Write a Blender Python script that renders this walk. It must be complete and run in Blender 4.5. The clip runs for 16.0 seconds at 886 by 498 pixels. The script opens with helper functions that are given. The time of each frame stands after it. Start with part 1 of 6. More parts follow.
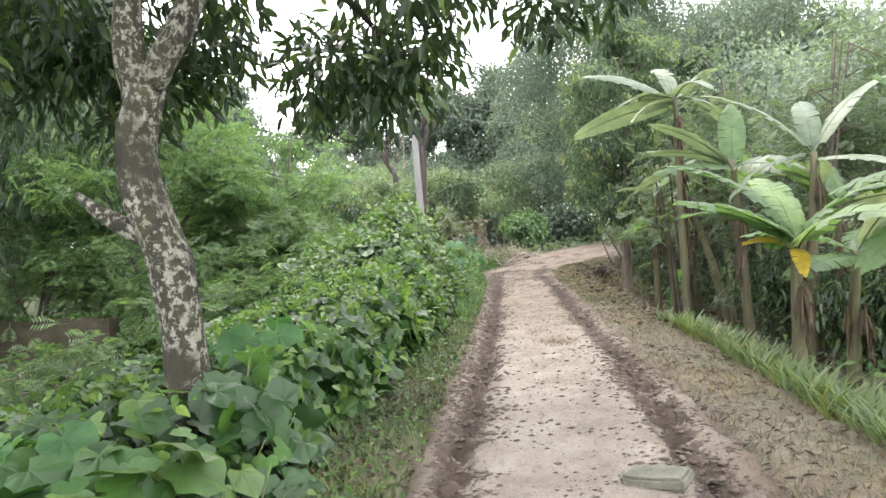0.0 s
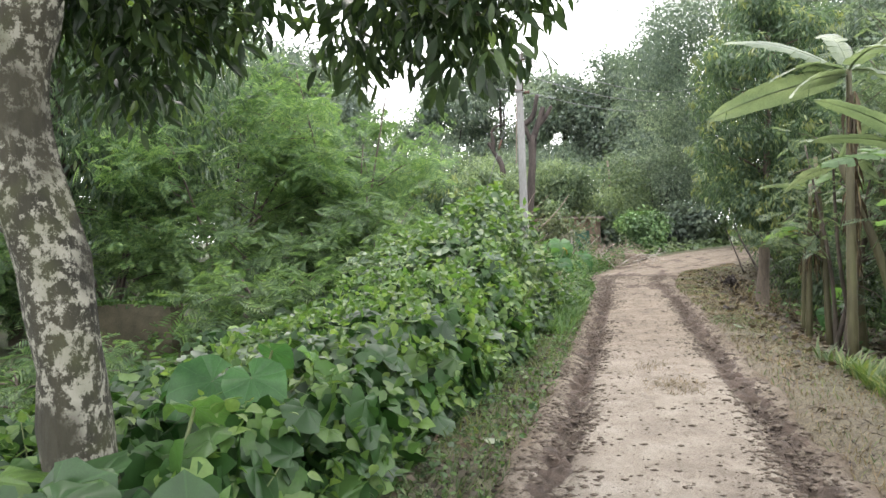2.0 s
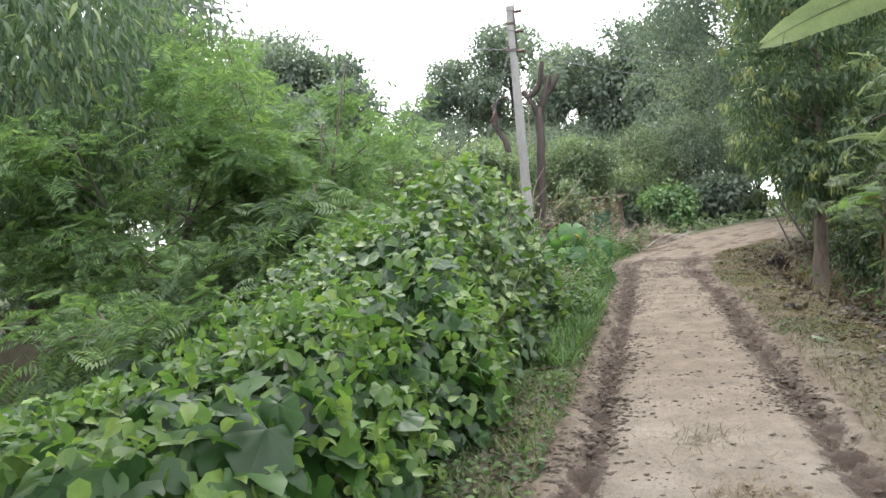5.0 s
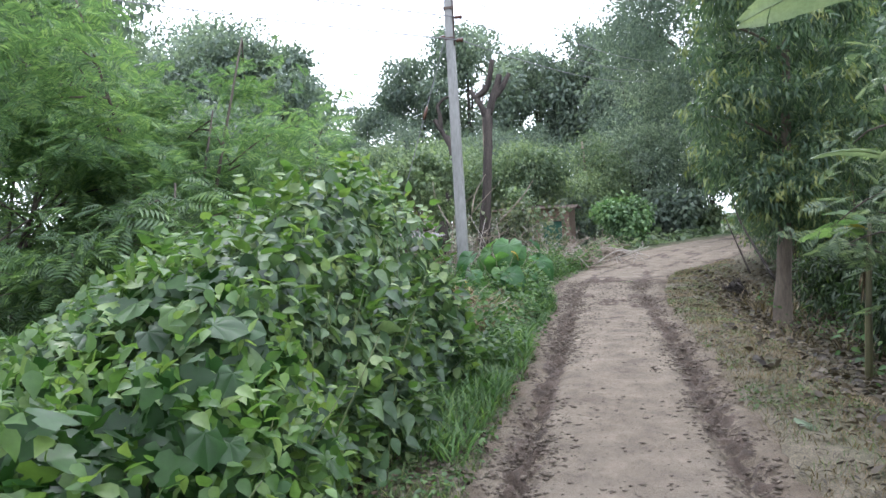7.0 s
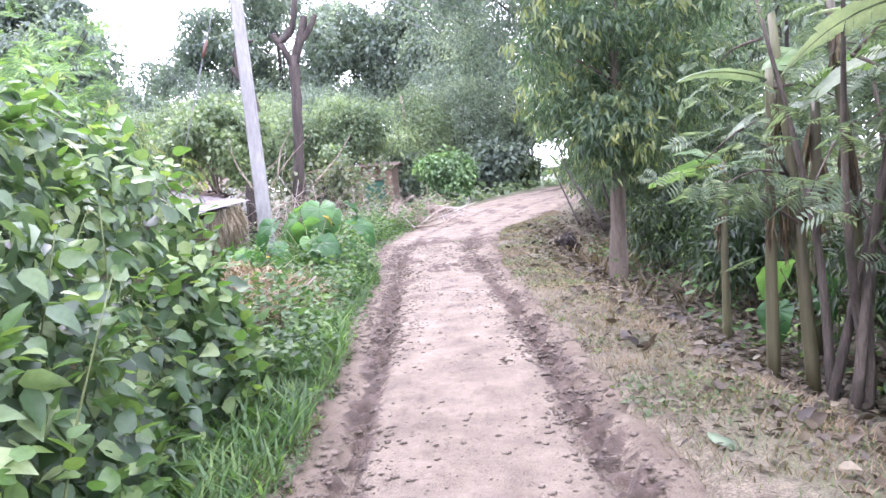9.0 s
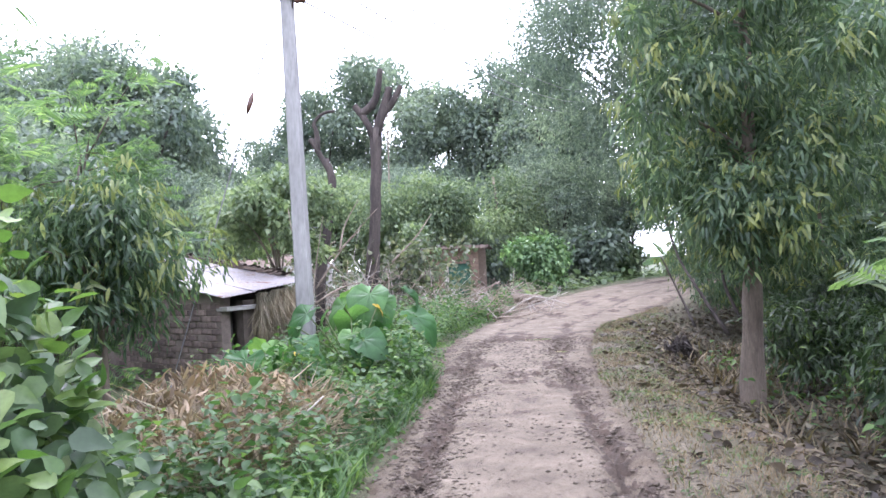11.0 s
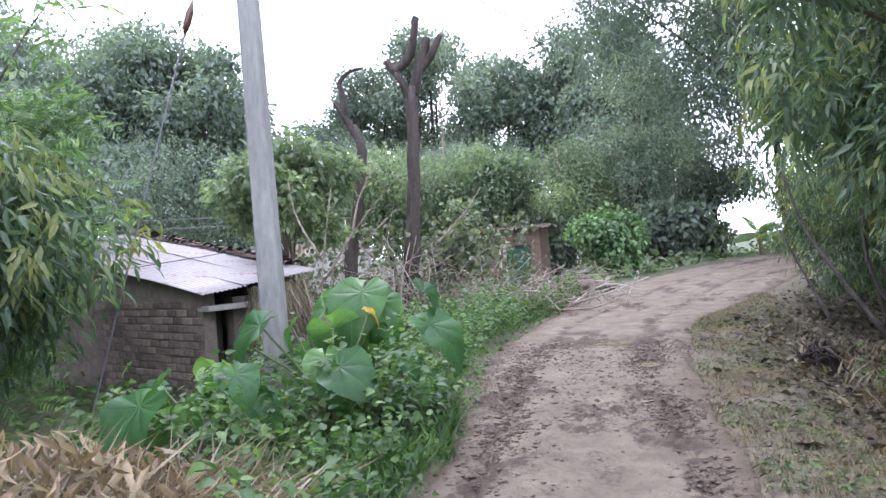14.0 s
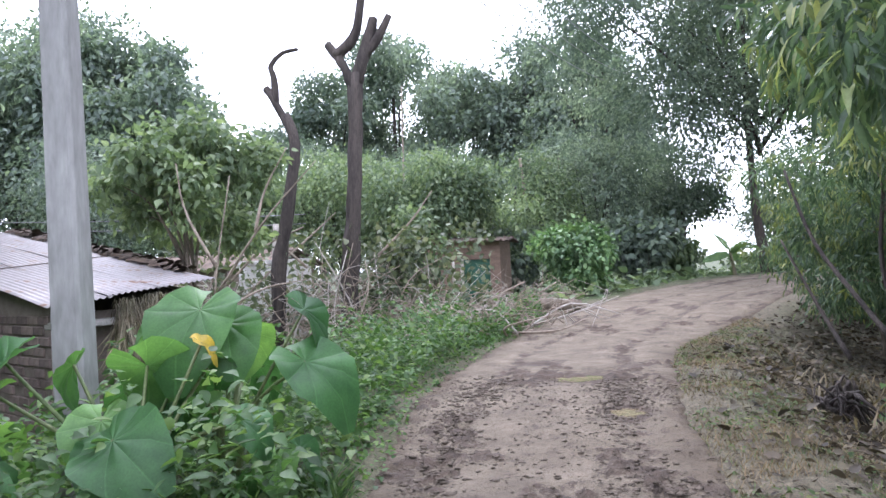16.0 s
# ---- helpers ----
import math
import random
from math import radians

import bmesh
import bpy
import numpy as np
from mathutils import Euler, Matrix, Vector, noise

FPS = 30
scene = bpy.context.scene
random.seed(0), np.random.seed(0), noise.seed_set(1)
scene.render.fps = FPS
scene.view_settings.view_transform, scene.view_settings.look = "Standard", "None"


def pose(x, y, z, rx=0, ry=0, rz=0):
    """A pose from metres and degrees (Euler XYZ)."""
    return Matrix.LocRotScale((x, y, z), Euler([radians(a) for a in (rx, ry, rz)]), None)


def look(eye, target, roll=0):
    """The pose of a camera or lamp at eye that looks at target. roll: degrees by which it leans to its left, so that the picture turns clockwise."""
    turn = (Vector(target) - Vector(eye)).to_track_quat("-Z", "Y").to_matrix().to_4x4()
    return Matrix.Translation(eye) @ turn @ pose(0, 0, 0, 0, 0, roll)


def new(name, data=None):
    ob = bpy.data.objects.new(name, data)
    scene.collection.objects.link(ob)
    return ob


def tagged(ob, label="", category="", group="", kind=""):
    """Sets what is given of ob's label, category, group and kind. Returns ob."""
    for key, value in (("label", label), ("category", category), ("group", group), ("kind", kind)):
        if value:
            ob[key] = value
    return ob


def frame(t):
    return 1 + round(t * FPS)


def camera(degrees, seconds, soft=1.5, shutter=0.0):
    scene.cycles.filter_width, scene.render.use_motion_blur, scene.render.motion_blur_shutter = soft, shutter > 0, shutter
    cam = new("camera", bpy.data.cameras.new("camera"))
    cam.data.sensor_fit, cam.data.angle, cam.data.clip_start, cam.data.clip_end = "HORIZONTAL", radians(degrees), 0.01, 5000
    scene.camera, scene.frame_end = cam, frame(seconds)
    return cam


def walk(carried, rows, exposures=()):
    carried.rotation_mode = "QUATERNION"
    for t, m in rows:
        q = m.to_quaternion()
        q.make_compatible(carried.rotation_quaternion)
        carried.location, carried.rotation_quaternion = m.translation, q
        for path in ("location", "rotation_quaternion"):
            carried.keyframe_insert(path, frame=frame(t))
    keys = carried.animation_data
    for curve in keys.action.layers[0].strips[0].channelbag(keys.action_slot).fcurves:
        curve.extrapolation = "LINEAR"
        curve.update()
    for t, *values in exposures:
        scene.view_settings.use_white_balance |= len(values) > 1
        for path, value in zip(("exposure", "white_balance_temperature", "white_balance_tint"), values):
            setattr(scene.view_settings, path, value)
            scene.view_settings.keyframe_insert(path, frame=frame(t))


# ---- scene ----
cam = camera(65.3, 16.0)
PATH = [
    (0, (0.392, 3.875, 1.375), (0.18, 5.863, 1.346), -3.9),
    (0.5, (0.425, 4.443, 1.411), (0.155, 6.419, 1.263), -3.7),
    (1, (0.459, 4.926, 1.437), (0.017, 6.876, 1.39), -1.6),
    (1.5, (0.443, 5.409, 1.451), (0.081, 7.375, 1.384), -1.7),
    (2, (0.445, 5.868, 1.421), (-0.087, 7.796, 1.386), -1.4),
    (2.5, (0.384, 6.386, 1.408), (-0.126, 8.318, 1.329), -4.8),
    (3, (0.396, 6.881, 1.393), (-0.115, 8.813, 1.303), -4.8),
    (3.5, (0.419, 7.341, 1.42), (-0.202, 9.24, 1.314), -3.6),
    (4, (0.382, 7.887, 1.411), (-0.102, 9.819, 1.23), -5.5),
    (4.2, (0.385, 8.112, 1.391), (-0.167, 10.033, 1.318), -6.4),
    (6.3, (0.575, 10.29, 1.591), (-0.033, 12.194, 1.538), -3.9),
    (6.5, (0.582, 10.557, 1.587), (0.069, 12.49, 1.605), -3.9),
    (7, (0.585, 11.058, 1.607), (0.1, 12.997, 1.541), -2.7),
    (7.5, (0.552, 11.619, 1.591), (0.31, 13.602, 1.492), -3.4),
    (8, (0.569, 12.142, 1.541), (0.338, 14.119, 1.342), -4.7),
    (8.5, (0.564, 12.664, 1.575), (0.608, 14.65, 1.344), -5.5),
    (9, (0.526, 13.114, 1.528), (0.523, 15.103, 1.318), -5.2),
    (9.1, (0.528, 13.222, 1.536), (0.56, 15.205, 1.277), -5.0),
    (9.5, (0.525, 13.626, 1.538), (0.395, 15.613, 1.354), -4.8),
    (9.7, (0.52, 13.88, 1.481), (0.408, 15.874, 1.38), -3.6),
    (11.8, (0.812, 16.432, 1.542), (0.495, 18.405, 1.63), -2.7),
    (12, (0.811, 16.672, 1.552), (0.613, 18.66, 1.651), -3.6),
    (12.5, (0.838, 17.167, 1.45), (0.635, 19.155, 1.519), -2.9),
    (13, (0.792, 17.707, 1.451), (0.56, 19.693, 1.477), -2.7),
    (13.5, (0.649, 18.217, 1.459), (0.38, 20.199, 1.426), -3.2),
    (14, (0.655, 18.646, 1.47), (0.211, 20.596, 1.485), -4.1),
    (14.5, (0.578, 19.292, 1.44), (0.386, 21.283, 1.44), -3.3),
    (15, (0.656, 19.78, 1.416), (0.42, 21.766, 1.45), -0.7),
    (15.5, (0.634, 20.336, 1.423), (0.429, 22.324, 1.505), -1.0),
    (16, (0.637, 20.82, 1.359), (0.293, 22.789, 1.413), -2.8),
]
walk(cam, [(t, look(eye, target, roll)) for t, eye, target, roll in PATH],
     [(0, 0.5, 6450, 18), (0.6, 0.45, 6450, 18), (1.6, 0.3, 6500, 16), (2.6, 0.3, 6500, 16), (3.0, 0.42, 6500, 16), (3.6, 0.32, 6550, 15), (4.2, 0.28, 6550, 15), (6.3, 0.05, 5900, 16), (8.0, 0.17, 5700, 20), (8.5, 0.75, 5700, 30), (8.9, 1.2, 5700, 34), (9.7, 1.2, 5700, 34), (11.8, 0.33, 5620, 24), (13.5, 0.3, 5620, 24), (16, 0.25, 5680, 23)])

# ---- world and light: a bright overcast sky ----
world = bpy.data.worlds.new("overcast_sky")
scene.world = world
world.use_nodes = True
wn, wl = world.node_tree.nodes, world.node_tree.links
wn.clear()
w_out = wn.new("ShaderNodeOutputWorld")
w_bg = wn.new("ShaderNodeBackground")
w_sky = wn.new("ShaderNodeTexSky")
w_sky.sky_type = "NISHITA"
w_sky.sun_disc = False
w_sky.sun_elevation, w_sky.sun_rotation = radians(55), radians(-25)
w_sky.air_density, w_sky.dust_density = 1.0, 4.0
w_mix = wn.new("ShaderNodeMix")
w_mix.data_type = "RGBA"
w_mix.inputs["Factor"].default_value = 0.8
w_mix.inputs["B"].default_value = (25.0, 25.4, 25.8, 1)
wl.new(w_sky.outputs["Color"], w_mix.inputs["A"])
wl.new(w_mix.outputs["Result"], w_bg.inputs["Color"])
w_bg.inputs["Strength"].default_value = 0.15
wl.new(w_bg.outputs["Background"], w_out.inputs["Surface"])

sun_data = bpy.data.lights.new("sun", "SUN")
sun_data.energy, sun_data.angle, sun_data.color = 1.5, radians(14), (1.0, 0.96, 0.9)
sun = new("sun", sun_data)
sun.matrix_world = look((-12, 26, 50), (0, 0, 0))


# ---- materials ----
def nodes_of(name):
    m = bpy.data.materials.new(name)
    m.use_nodes = True
    n, l = m.node_tree.nodes, m.node_tree.links
    n.clear()
    out = n.new("ShaderNodeOutputMaterial")
    b = n.new("ShaderNodeBsdfPrincipled")
    l.new(b.outputs["BSDF"], out.inputs["Surface"])
    return m, n, l, b, out


def ramp(n, l, fac, stops):
    r = n.new("ShaderNodeValToRGB")
    els = r.color_ramp.elements
    while len(els) < len(stops):
        els.new(0.5)
    for e, (p, c) in zip(els, stops):
        e.position, e.color = p, (*c, 1)
    l.new(fac, r.inputs["Fac"])
    return r.outputs["Color"]


def tex_noise(n, l, scale, detail=4.0, rough=0.55, stretch=None):
    t = n.new("ShaderNodeTexNoise")
    t.inputs["Scale"].default_value, t.inputs["Detail"].default_value, t.inputs["Roughness"].default_value = scale, detail, rough
    c = n.new("ShaderNodeTexCoord")
    if stretch:
        mp = n.new("ShaderNodeMapping")
        mp.inputs["Scale"].default_value = stretch
        l.new(c.outputs["Object"], mp.inputs["Vector"])
        l.new(mp.outputs["Vector"], t.inputs["Vector"])
    else:
        l.new(c.outputs["Object"], t.inputs["Vector"])
    return t.outputs["Fac"]


def mixed(n, l, fac, a, b, mode="MIX"):
    m = n.new("ShaderNodeMix")
    m.data_type, m.blend_type = "RGBA", mode
    for sock, v in (("Factor", fac), ("A", a), ("B", b)):
        if isinstance(v, (int, float)):
            m.inputs[sock].default_value = v
        elif isinstance(v, tuple):
            m.inputs[sock].default_value = (*v, 1)
        else:
            l.new(v, m.inputs[sock])
    return m.outputs["Result"]


def bumped(n, l, b, height, strength=0.4, distance=0.01):
    u = n.new("ShaderNodeBump")
    u.inputs["Strength"].default_value, u.inputs["Distance"].default_value = strength, distance
    l.new(height, u.inputs["Height"])
    l.new(u.outputs["Normal"], b.inputs["Normal"])


def leaf_material(name, stops, trans=0.35, rough=0.5, patch=0.35, per_object=False, spec=0.5, veins=0):
    """Leaves: every leaf has its own shade, with slow drifts of tone over the plant; light passes through."""
    m, n, l, b, out = nodes_of(name)
    if per_object:
        fac = n.new("ShaderNodeObjectInfo").outputs["Random"]
    else:
        fac = n.new("ShaderNodeNewGeometry").outputs["Random Per Island"]
    col = ramp(n, l, fac, stops)
    tone = ramp(n, l, tex_noise(n, l, patch, 3), [(0.35, (0.62, 0.66, 0.62)), (0.65, (1.15, 1.12, 1.0))])
    col = mixed(n, l, 1.0, col, tone, "MULTIPLY")
    fine = ramp(n, l, tex_noise(n, l, 40, 2), [(0.3, (0.85, 0.85, 0.85)), (0.7, (1.08, 1.08, 1.08))])
    col = mixed(n, l, 1.0, col, fine, "MULTIPLY")
    if veins:
        c = n.new("ShaderNodeTexCoord")
        sp = n.new("ShaderNodeSeparateXYZ")
        l.new(c.outputs["Object"], sp.inputs[0])
        last = None
        for op, a, v in (("ARCTAN2", None, None), ("MULTIPLY", None, veins), ("SINE", None, None), ("ABSOLUTE", None, None)):
            q = n.new("ShaderNodeMath")
            q.operation = op
            if op == "ARCTAN2":
                l.new(sp.outputs["X"], q.inputs[0])
                l.new(sp.outputs["Y"], q.inputs[1])
            else:
                l.new(last, q.inputs[0])
            if v:
                q.inputs[1].default_value = v
            last = q.outputs[0]
        vein = ramp(n, l, last, [(0.03, (1.3, 1.28, 1.28)), (0.12, (0.97, 0.97, 0.97)), (1.0, (1.04, 1.04, 1.04))])
        col = mixed(n, l, 1.0, col, vein, "MULTIPLY")
        bumped(n, l, b, last, 0.35, 0.02)
    l.new(col, b.inputs["Base Color"])
    b.inputs["Roughness"].default_value = rough
    b.inputs["Specular IOR Level"].default_value = spec
    tr = n.new("ShaderNodeBsdfTranslucent")
    warm = mixed(n, l, 1.0, col, (1.15, 1.2, 0.72), "MULTIPLY")
    l.new(warm, tr.inputs["Color"])
    ms = n.new("ShaderNodeMixShader")
    ms.inputs["Fac"].default_value = trans
    l.new(b.outputs["BSDF"], ms.inputs[1])
    l.new(tr.outputs["BSDF"], ms.inputs[2])
    l.new(ms.outputs["Shader"], out.inputs["Surface"])
    return m


def surface(name, stops, scale=6.0, rough=0.85, bump=0.4, fine=60.0, stretch=None, dist=0.01, metal=0.0, island=0.0):
    m, n, l, b, out = nodes_of(name)
    fac = tex_noise(n, l, scale, 6, 0.62, stretch)
    col = ramp(n, l, fac, stops)
    f2 = tex_noise(n, l, fine, 3, 0.6, stretch)
    col = mixed(n, l, 1.0, col, ramp(n, l, f2, [(0.3, (0.78, 0.78, 0.78)), (0.7, (1.12, 1.12, 1.12))]), "MULTIPLY")
    if island:
        rnd = n.new("ShaderNodeObjectInfo").outputs["Random"]
        col = mixed(n, l, 1.0, col, ramp(n, l, rnd, [(0, (1 - island,) * 3), (1, (1 + island,) * 3)]), "MULTIPLY")
    l.new(col, b.inputs["Base Color"])
    b.inputs["Roughness"].default_value, b.inputs["Metallic"].default_value = rough, metal
    bumped(n, l, b, f2, bump, dist)
    return m


M_MANGO = leaf_material("mango_leaf", [(0, (0.024, 0.049, 0.025)), (0.6, (0.054, 0.096, 0.042)), (0.93, (0.088, 0.149, 0.054)), (1, (0.224, 0.332, 0.092))], 0.35, 0.38)
# aerial haze is put into this far leaf colour: paler and bluer
M_FAR_HAZED = leaf_material("hazed_canopy_leaf", [(0, (0.118, 0.162, 0.155)), (0.6, (0.195, 0.257, 0.234)), (1, (0.318, 0.395, 0.346))], 0.52, 0.45, 0.12)
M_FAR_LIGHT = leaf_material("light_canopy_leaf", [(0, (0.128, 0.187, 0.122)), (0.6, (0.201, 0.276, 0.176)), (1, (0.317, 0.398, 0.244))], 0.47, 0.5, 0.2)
M_FEATHER = leaf_material("feathery_leaf", [(0, (0.109, 0.193, 0.097)), (0.6, (0.172, 0.292, 0.144)), (1, (0.308, 0.445, 0.199))], 0.52, 0.55, 0.5)
# a darker feathery leaf, for the trees under 3 m
M_FEATHER_DARK = leaf_material("dark_feathery_leaf", [(0, (0.064, 0.119, 0.056)), (0.6, (0.111, 0.194, 0.089)), (1, (0.200, 0.306, 0.119))], 0.45, 0.55, 0.5)
M_FEATHER_GREY = leaf_material("grey_feathery_leaf", [(0, (0.09, 0.135, 0.095)), (0.6, (0.14, 0.2, 0.135)), (1, (0.24, 0.31, 0.2))], 0.45, 0.5, 0.5)
M_VINE = leaf_material("vine_leaf", [(0, (0.015, 0.049, 0.012)), (0.6, (0.032, 0.092, 0.021)), (0.88, (0.062, 0.145, 0.030)), (1, (0.150, 0.255, 0.053))], 0.24, 0.42, 0.9, False, 0.42)
M_VINE_ONE = leaf_material("vine_leaf_single", [(0, (0.019, 0.054, 0.016)), (0.6, (0.036, 0.094, 0.026)), (1, (0.096, 0.176, 0.040))], 0.22, 0.42, 0.9, True, 0.42, veins=3.0)
M_WEED = leaf_material("weed_leaf", [(0, (0.046, 0.103, 0.035)), (0.6, (0.088, 0.181, 0.059)), (1, (0.178, 0.281, 0.089))], 0.47, 0.5, 0.8)
M_SHRUB = leaf_material("shrub_leaf", [(0, (0.036, 0.073, 0.037)), (0.45, (0.090, 0.164, 0.075)), (0.82, (0.149, 0.234, 0.100)), (1, (0.309, 0.395, 0.189))], 0.34, 0.42, 0.9)
M_DROOP = leaf_material("drooping_leaf", [(0, (0.055, 0.1, 0.065)), (0.6, (0.108, 0.176, 0.112)), (0.92, (0.18, 0.262, 0.155)), (1, (0.33, 0.4, 0.2))], 0.5, 0.4, 0.5)
M_DROOP_YOUNG = leaf_material("young_drooping_leaf", [(0, (0.136, 0.178, 0.076)), (0.6, (0.212, 0.264, 0.106)), (1, (0.340, 0.374, 0.145))], 0.44, 0.4, 0.5)
M_BANANA = leaf_material("banana_leaf", [(0, (0.110, 0.197, 0.087)), (0.6, (0.151, 0.260, 0.112)), (1, (0.246, 0.373, 0.162))], 0.50, 0.42, 2.0, True)
M_BANANA_PALE = leaf_material("banana_leaf_pale", [(0, (0.170, 0.230, 0.162)), (1, (0.255, 0.306, 0.221))], 0.4, 0.4, 2.0, True)
M_YELLOW = leaf_material("yellow_leaf", [(0, (0.50, 0.36, 0.04)), (1, (0.62, 0.45, 0.06))], 0.35, 0.5, 2.0, True)
M_TARO = leaf_material("taro_leaf", [(0, (0.049, 0.133, 0.050)), (0.6, (0.075, 0.191, 0.068)), (1, (0.174, 0.328, 0.103))], 0.45, 0.4, 1.5, True, 0.35, veins=5.0)
M_GRASS = leaf_material("grass_blade", [(0, (0.061, 0.110, 0.037)), (0.7, (0.109, 0.165, 0.056)), (1, (0.224, 0.233, 0.104))], 0.40, 0.55, 0.9)
M_DRYGRASS = leaf_material("dry_grass_blade", [(0, (0.115, 0.088, 0.048)), (0.5, (0.185, 0.14, 0.088)), (1, (0.26, 0.2, 0.14))], 0.30, 0.7, 0.9)
M_STRAW = leaf_material("dry_straw", [(0, (0.143, 0.115, 0.082)), (0.5, (0.261, 0.218, 0.157)), (1, (0.385, 0.337, 0.263))], 0.25, 0.6, 1.5)
M_HUSK = leaf_material("withered_husk", [(0, (0.13, 0.09, 0.06)), (0.5, (0.25, 0.185, 0.125)), (1, (0.40, 0.32, 0.23))], 0.25, 0.7, 1.5)
M_LITTER = leaf_material("leaf_litter", [(0, (0.025, 0.019, 0.013)), (0.5, (0.063, 0.046, 0.027)), (0.9, (0.112, 0.092, 0.060)), (1, (0.166, 0.152, 0.111))], 0.10, 0.7, 0.9)
M_CLOD = surface("mud_clod", [(0.3, (0.062, 0.048, 0.033)), (0.7, (0.161, 0.131, 0.101))], 14, 0.95, 0.6, 90)
M_BARK = surface("grey_bark", [(0.35, (0.055, 0.045, 0.035)), (0.65, (0.15, 0.125, 0.10))], 5, 0.95, 0.9, 45, (1, 1, 0.25), 0.03)
M_BARK_TRUNK = surface("brown_grey_bark", [(0.35, (0.085, 0.068, 0.052)), (0.65, (0.19, 0.155, 0.12))], 5, 0.95, 0.9, 45, (1, 1, 0.25), 0.03)
M_BARK_DARK = surface("dark_bark", [(0.35, (0.03, 0.025, 0.022)), (0.65, (0.085, 0.07, 0.06))], 5, 0.95, 0.9, 40, (1, 1, 0.2), 0.03)
M_BARK_PALE = surface("pale_brown_bark", [(0.35, (0.13, 0.105, 0.08)), (0.65, (0.24, 0.20, 0.155))], 4, 0.9, 0.7, 40, (1, 1, 0.3), 0.02)
M_TWIG = surface("dead_twig", [(0.35, (0.195, 0.156, 0.120)), (0.65, (0.390, 0.325, 0.258))], 8, 0.9, 0.5, 60)
M_TWIG_GREY = surface("bleached_twig", [(0.35, (0.34, 0.31, 0.27)), (0.65, (0.52, 0.48, 0.43))], 8, 0.9, 0.4, 60)
M_STEM = surface("green_stem", [(0.35, (0.08, 0.12, 0.04)), (0.65, (0.15, 0.18, 0.07))], 8, 0.6, 0.3, 60)
M_PSEUDO = surface("banana_pseudostem", [(0.3, (0.054, 0.045, 0.027)), (0.55, (0.102, 0.096, 0.045)), (0.75, (0.132, 0.150, 0.060))], 3, 0.6, 0.5, 30, (1, 1, 0.15), 0.02)
M_CONCRETE = surface("pole_concrete", [(0.3, (0.235, 0.235, 0.225)), (0.7, (0.335, 0.335, 0.32))], 3, 0.9, 0.15, 22, (1, 1, 0.25), 0.004)
M_IRON = surface("rusted_iron", [(0.35, (0.05, 0.04, 0.035)), (0.7, (0.13, 0.09, 0.07))], 20, 0.6, 0.3, 80, metal=0.5)
M_PORCELAIN = surface("brown_porcelain", [(0.35, (0.08, 0.04, 0.03)), (0.7, (0.12, 0.06, 0.04))], 10, 0.25, 0.05, 60)
M_CABLE = surface("aluminium_cable", [(0.3, (0.18, 0.18, 0.19)), (0.7, (0.28, 0.28, 0.29))], 10, 0.5, 0.1, 60, metal=0.4)
M_TIN = surface("galvanised_sheet", [(0.3, (0.223, 0.206, 0.205)), (0.55, (0.276, 0.256, 0.254)), (0.66, (0.194, 0.129, 0.093)), (0.78, (0.115, 0.058, 0.033))], 1.8, 0.42, 0.08, 25, (1, 4, 1), 0.004, metal=0.25)
M_BRICK = surface("fired_brick", [(0.3, (0.125, 0.095, 0.085)), (0.7, (0.215, 0.165, 0.145))], 7, 0.95, 0.7, 90, island=0.38)
M_MORTAR = surface("mud_mortar", [(0.3, (0.125, 0.102, 0.085)), (0.7, (0.21, 0.175, 0.15))], 6, 0.95, 0.6, 70)
M_PLASTER = surface("mud_plaster", [(0.3, (0.17, 0.14, 0.11)), (0.7, (0.28, 0.235, 0.19))], 2.5, 0.95, 0.5, 50)
M_LIME = surface("limewashed_plaster", [(0.3, (0.42, 0.41, 0.38)), (0.7, (0.58, 0.57, 0.54))], 2.5, 0.9, 0.3, 50)
M_TILE = surface("clay_roof_tile", [(0.3, (0.07, 0.055, 0.045)), (0.7, (0.17, 0.125, 0.095))], 3, 0.95, 0.6, 40, island=0.25)
M_DOOR_GREEN = surface("green_painted_door", [(0.3, (0.011, 0.066, 0.039)), (0.7, (0.022, 0.099, 0.061))], 3, 0.6, 0.2, 40)
# near-black wood: the dark of the shed doorway is in its colour
M_DOORWAY_SHADE = surface("doorway_shade_wood", [(0.3, (0.021, 0.018, 0.017)), (0.7, (0.048, 0.042, 0.036))], 4, 0.9, 0.5, 50, (1, 1, 0.2))
M_STONE = surface("lintel_stone", [(0.3, (0.26, 0.25, 0.23)), (0.7, (0.40, 0.39, 0.36))], 5, 0.9, 0.4, 50)
M_CUTWOOD = surface("fresh_cut_wood", [(0.3, (0.48, 0.36, 0.22)), (0.7, (0.62, 0.49, 0.32))], 12, 0.8, 0.2, 60)


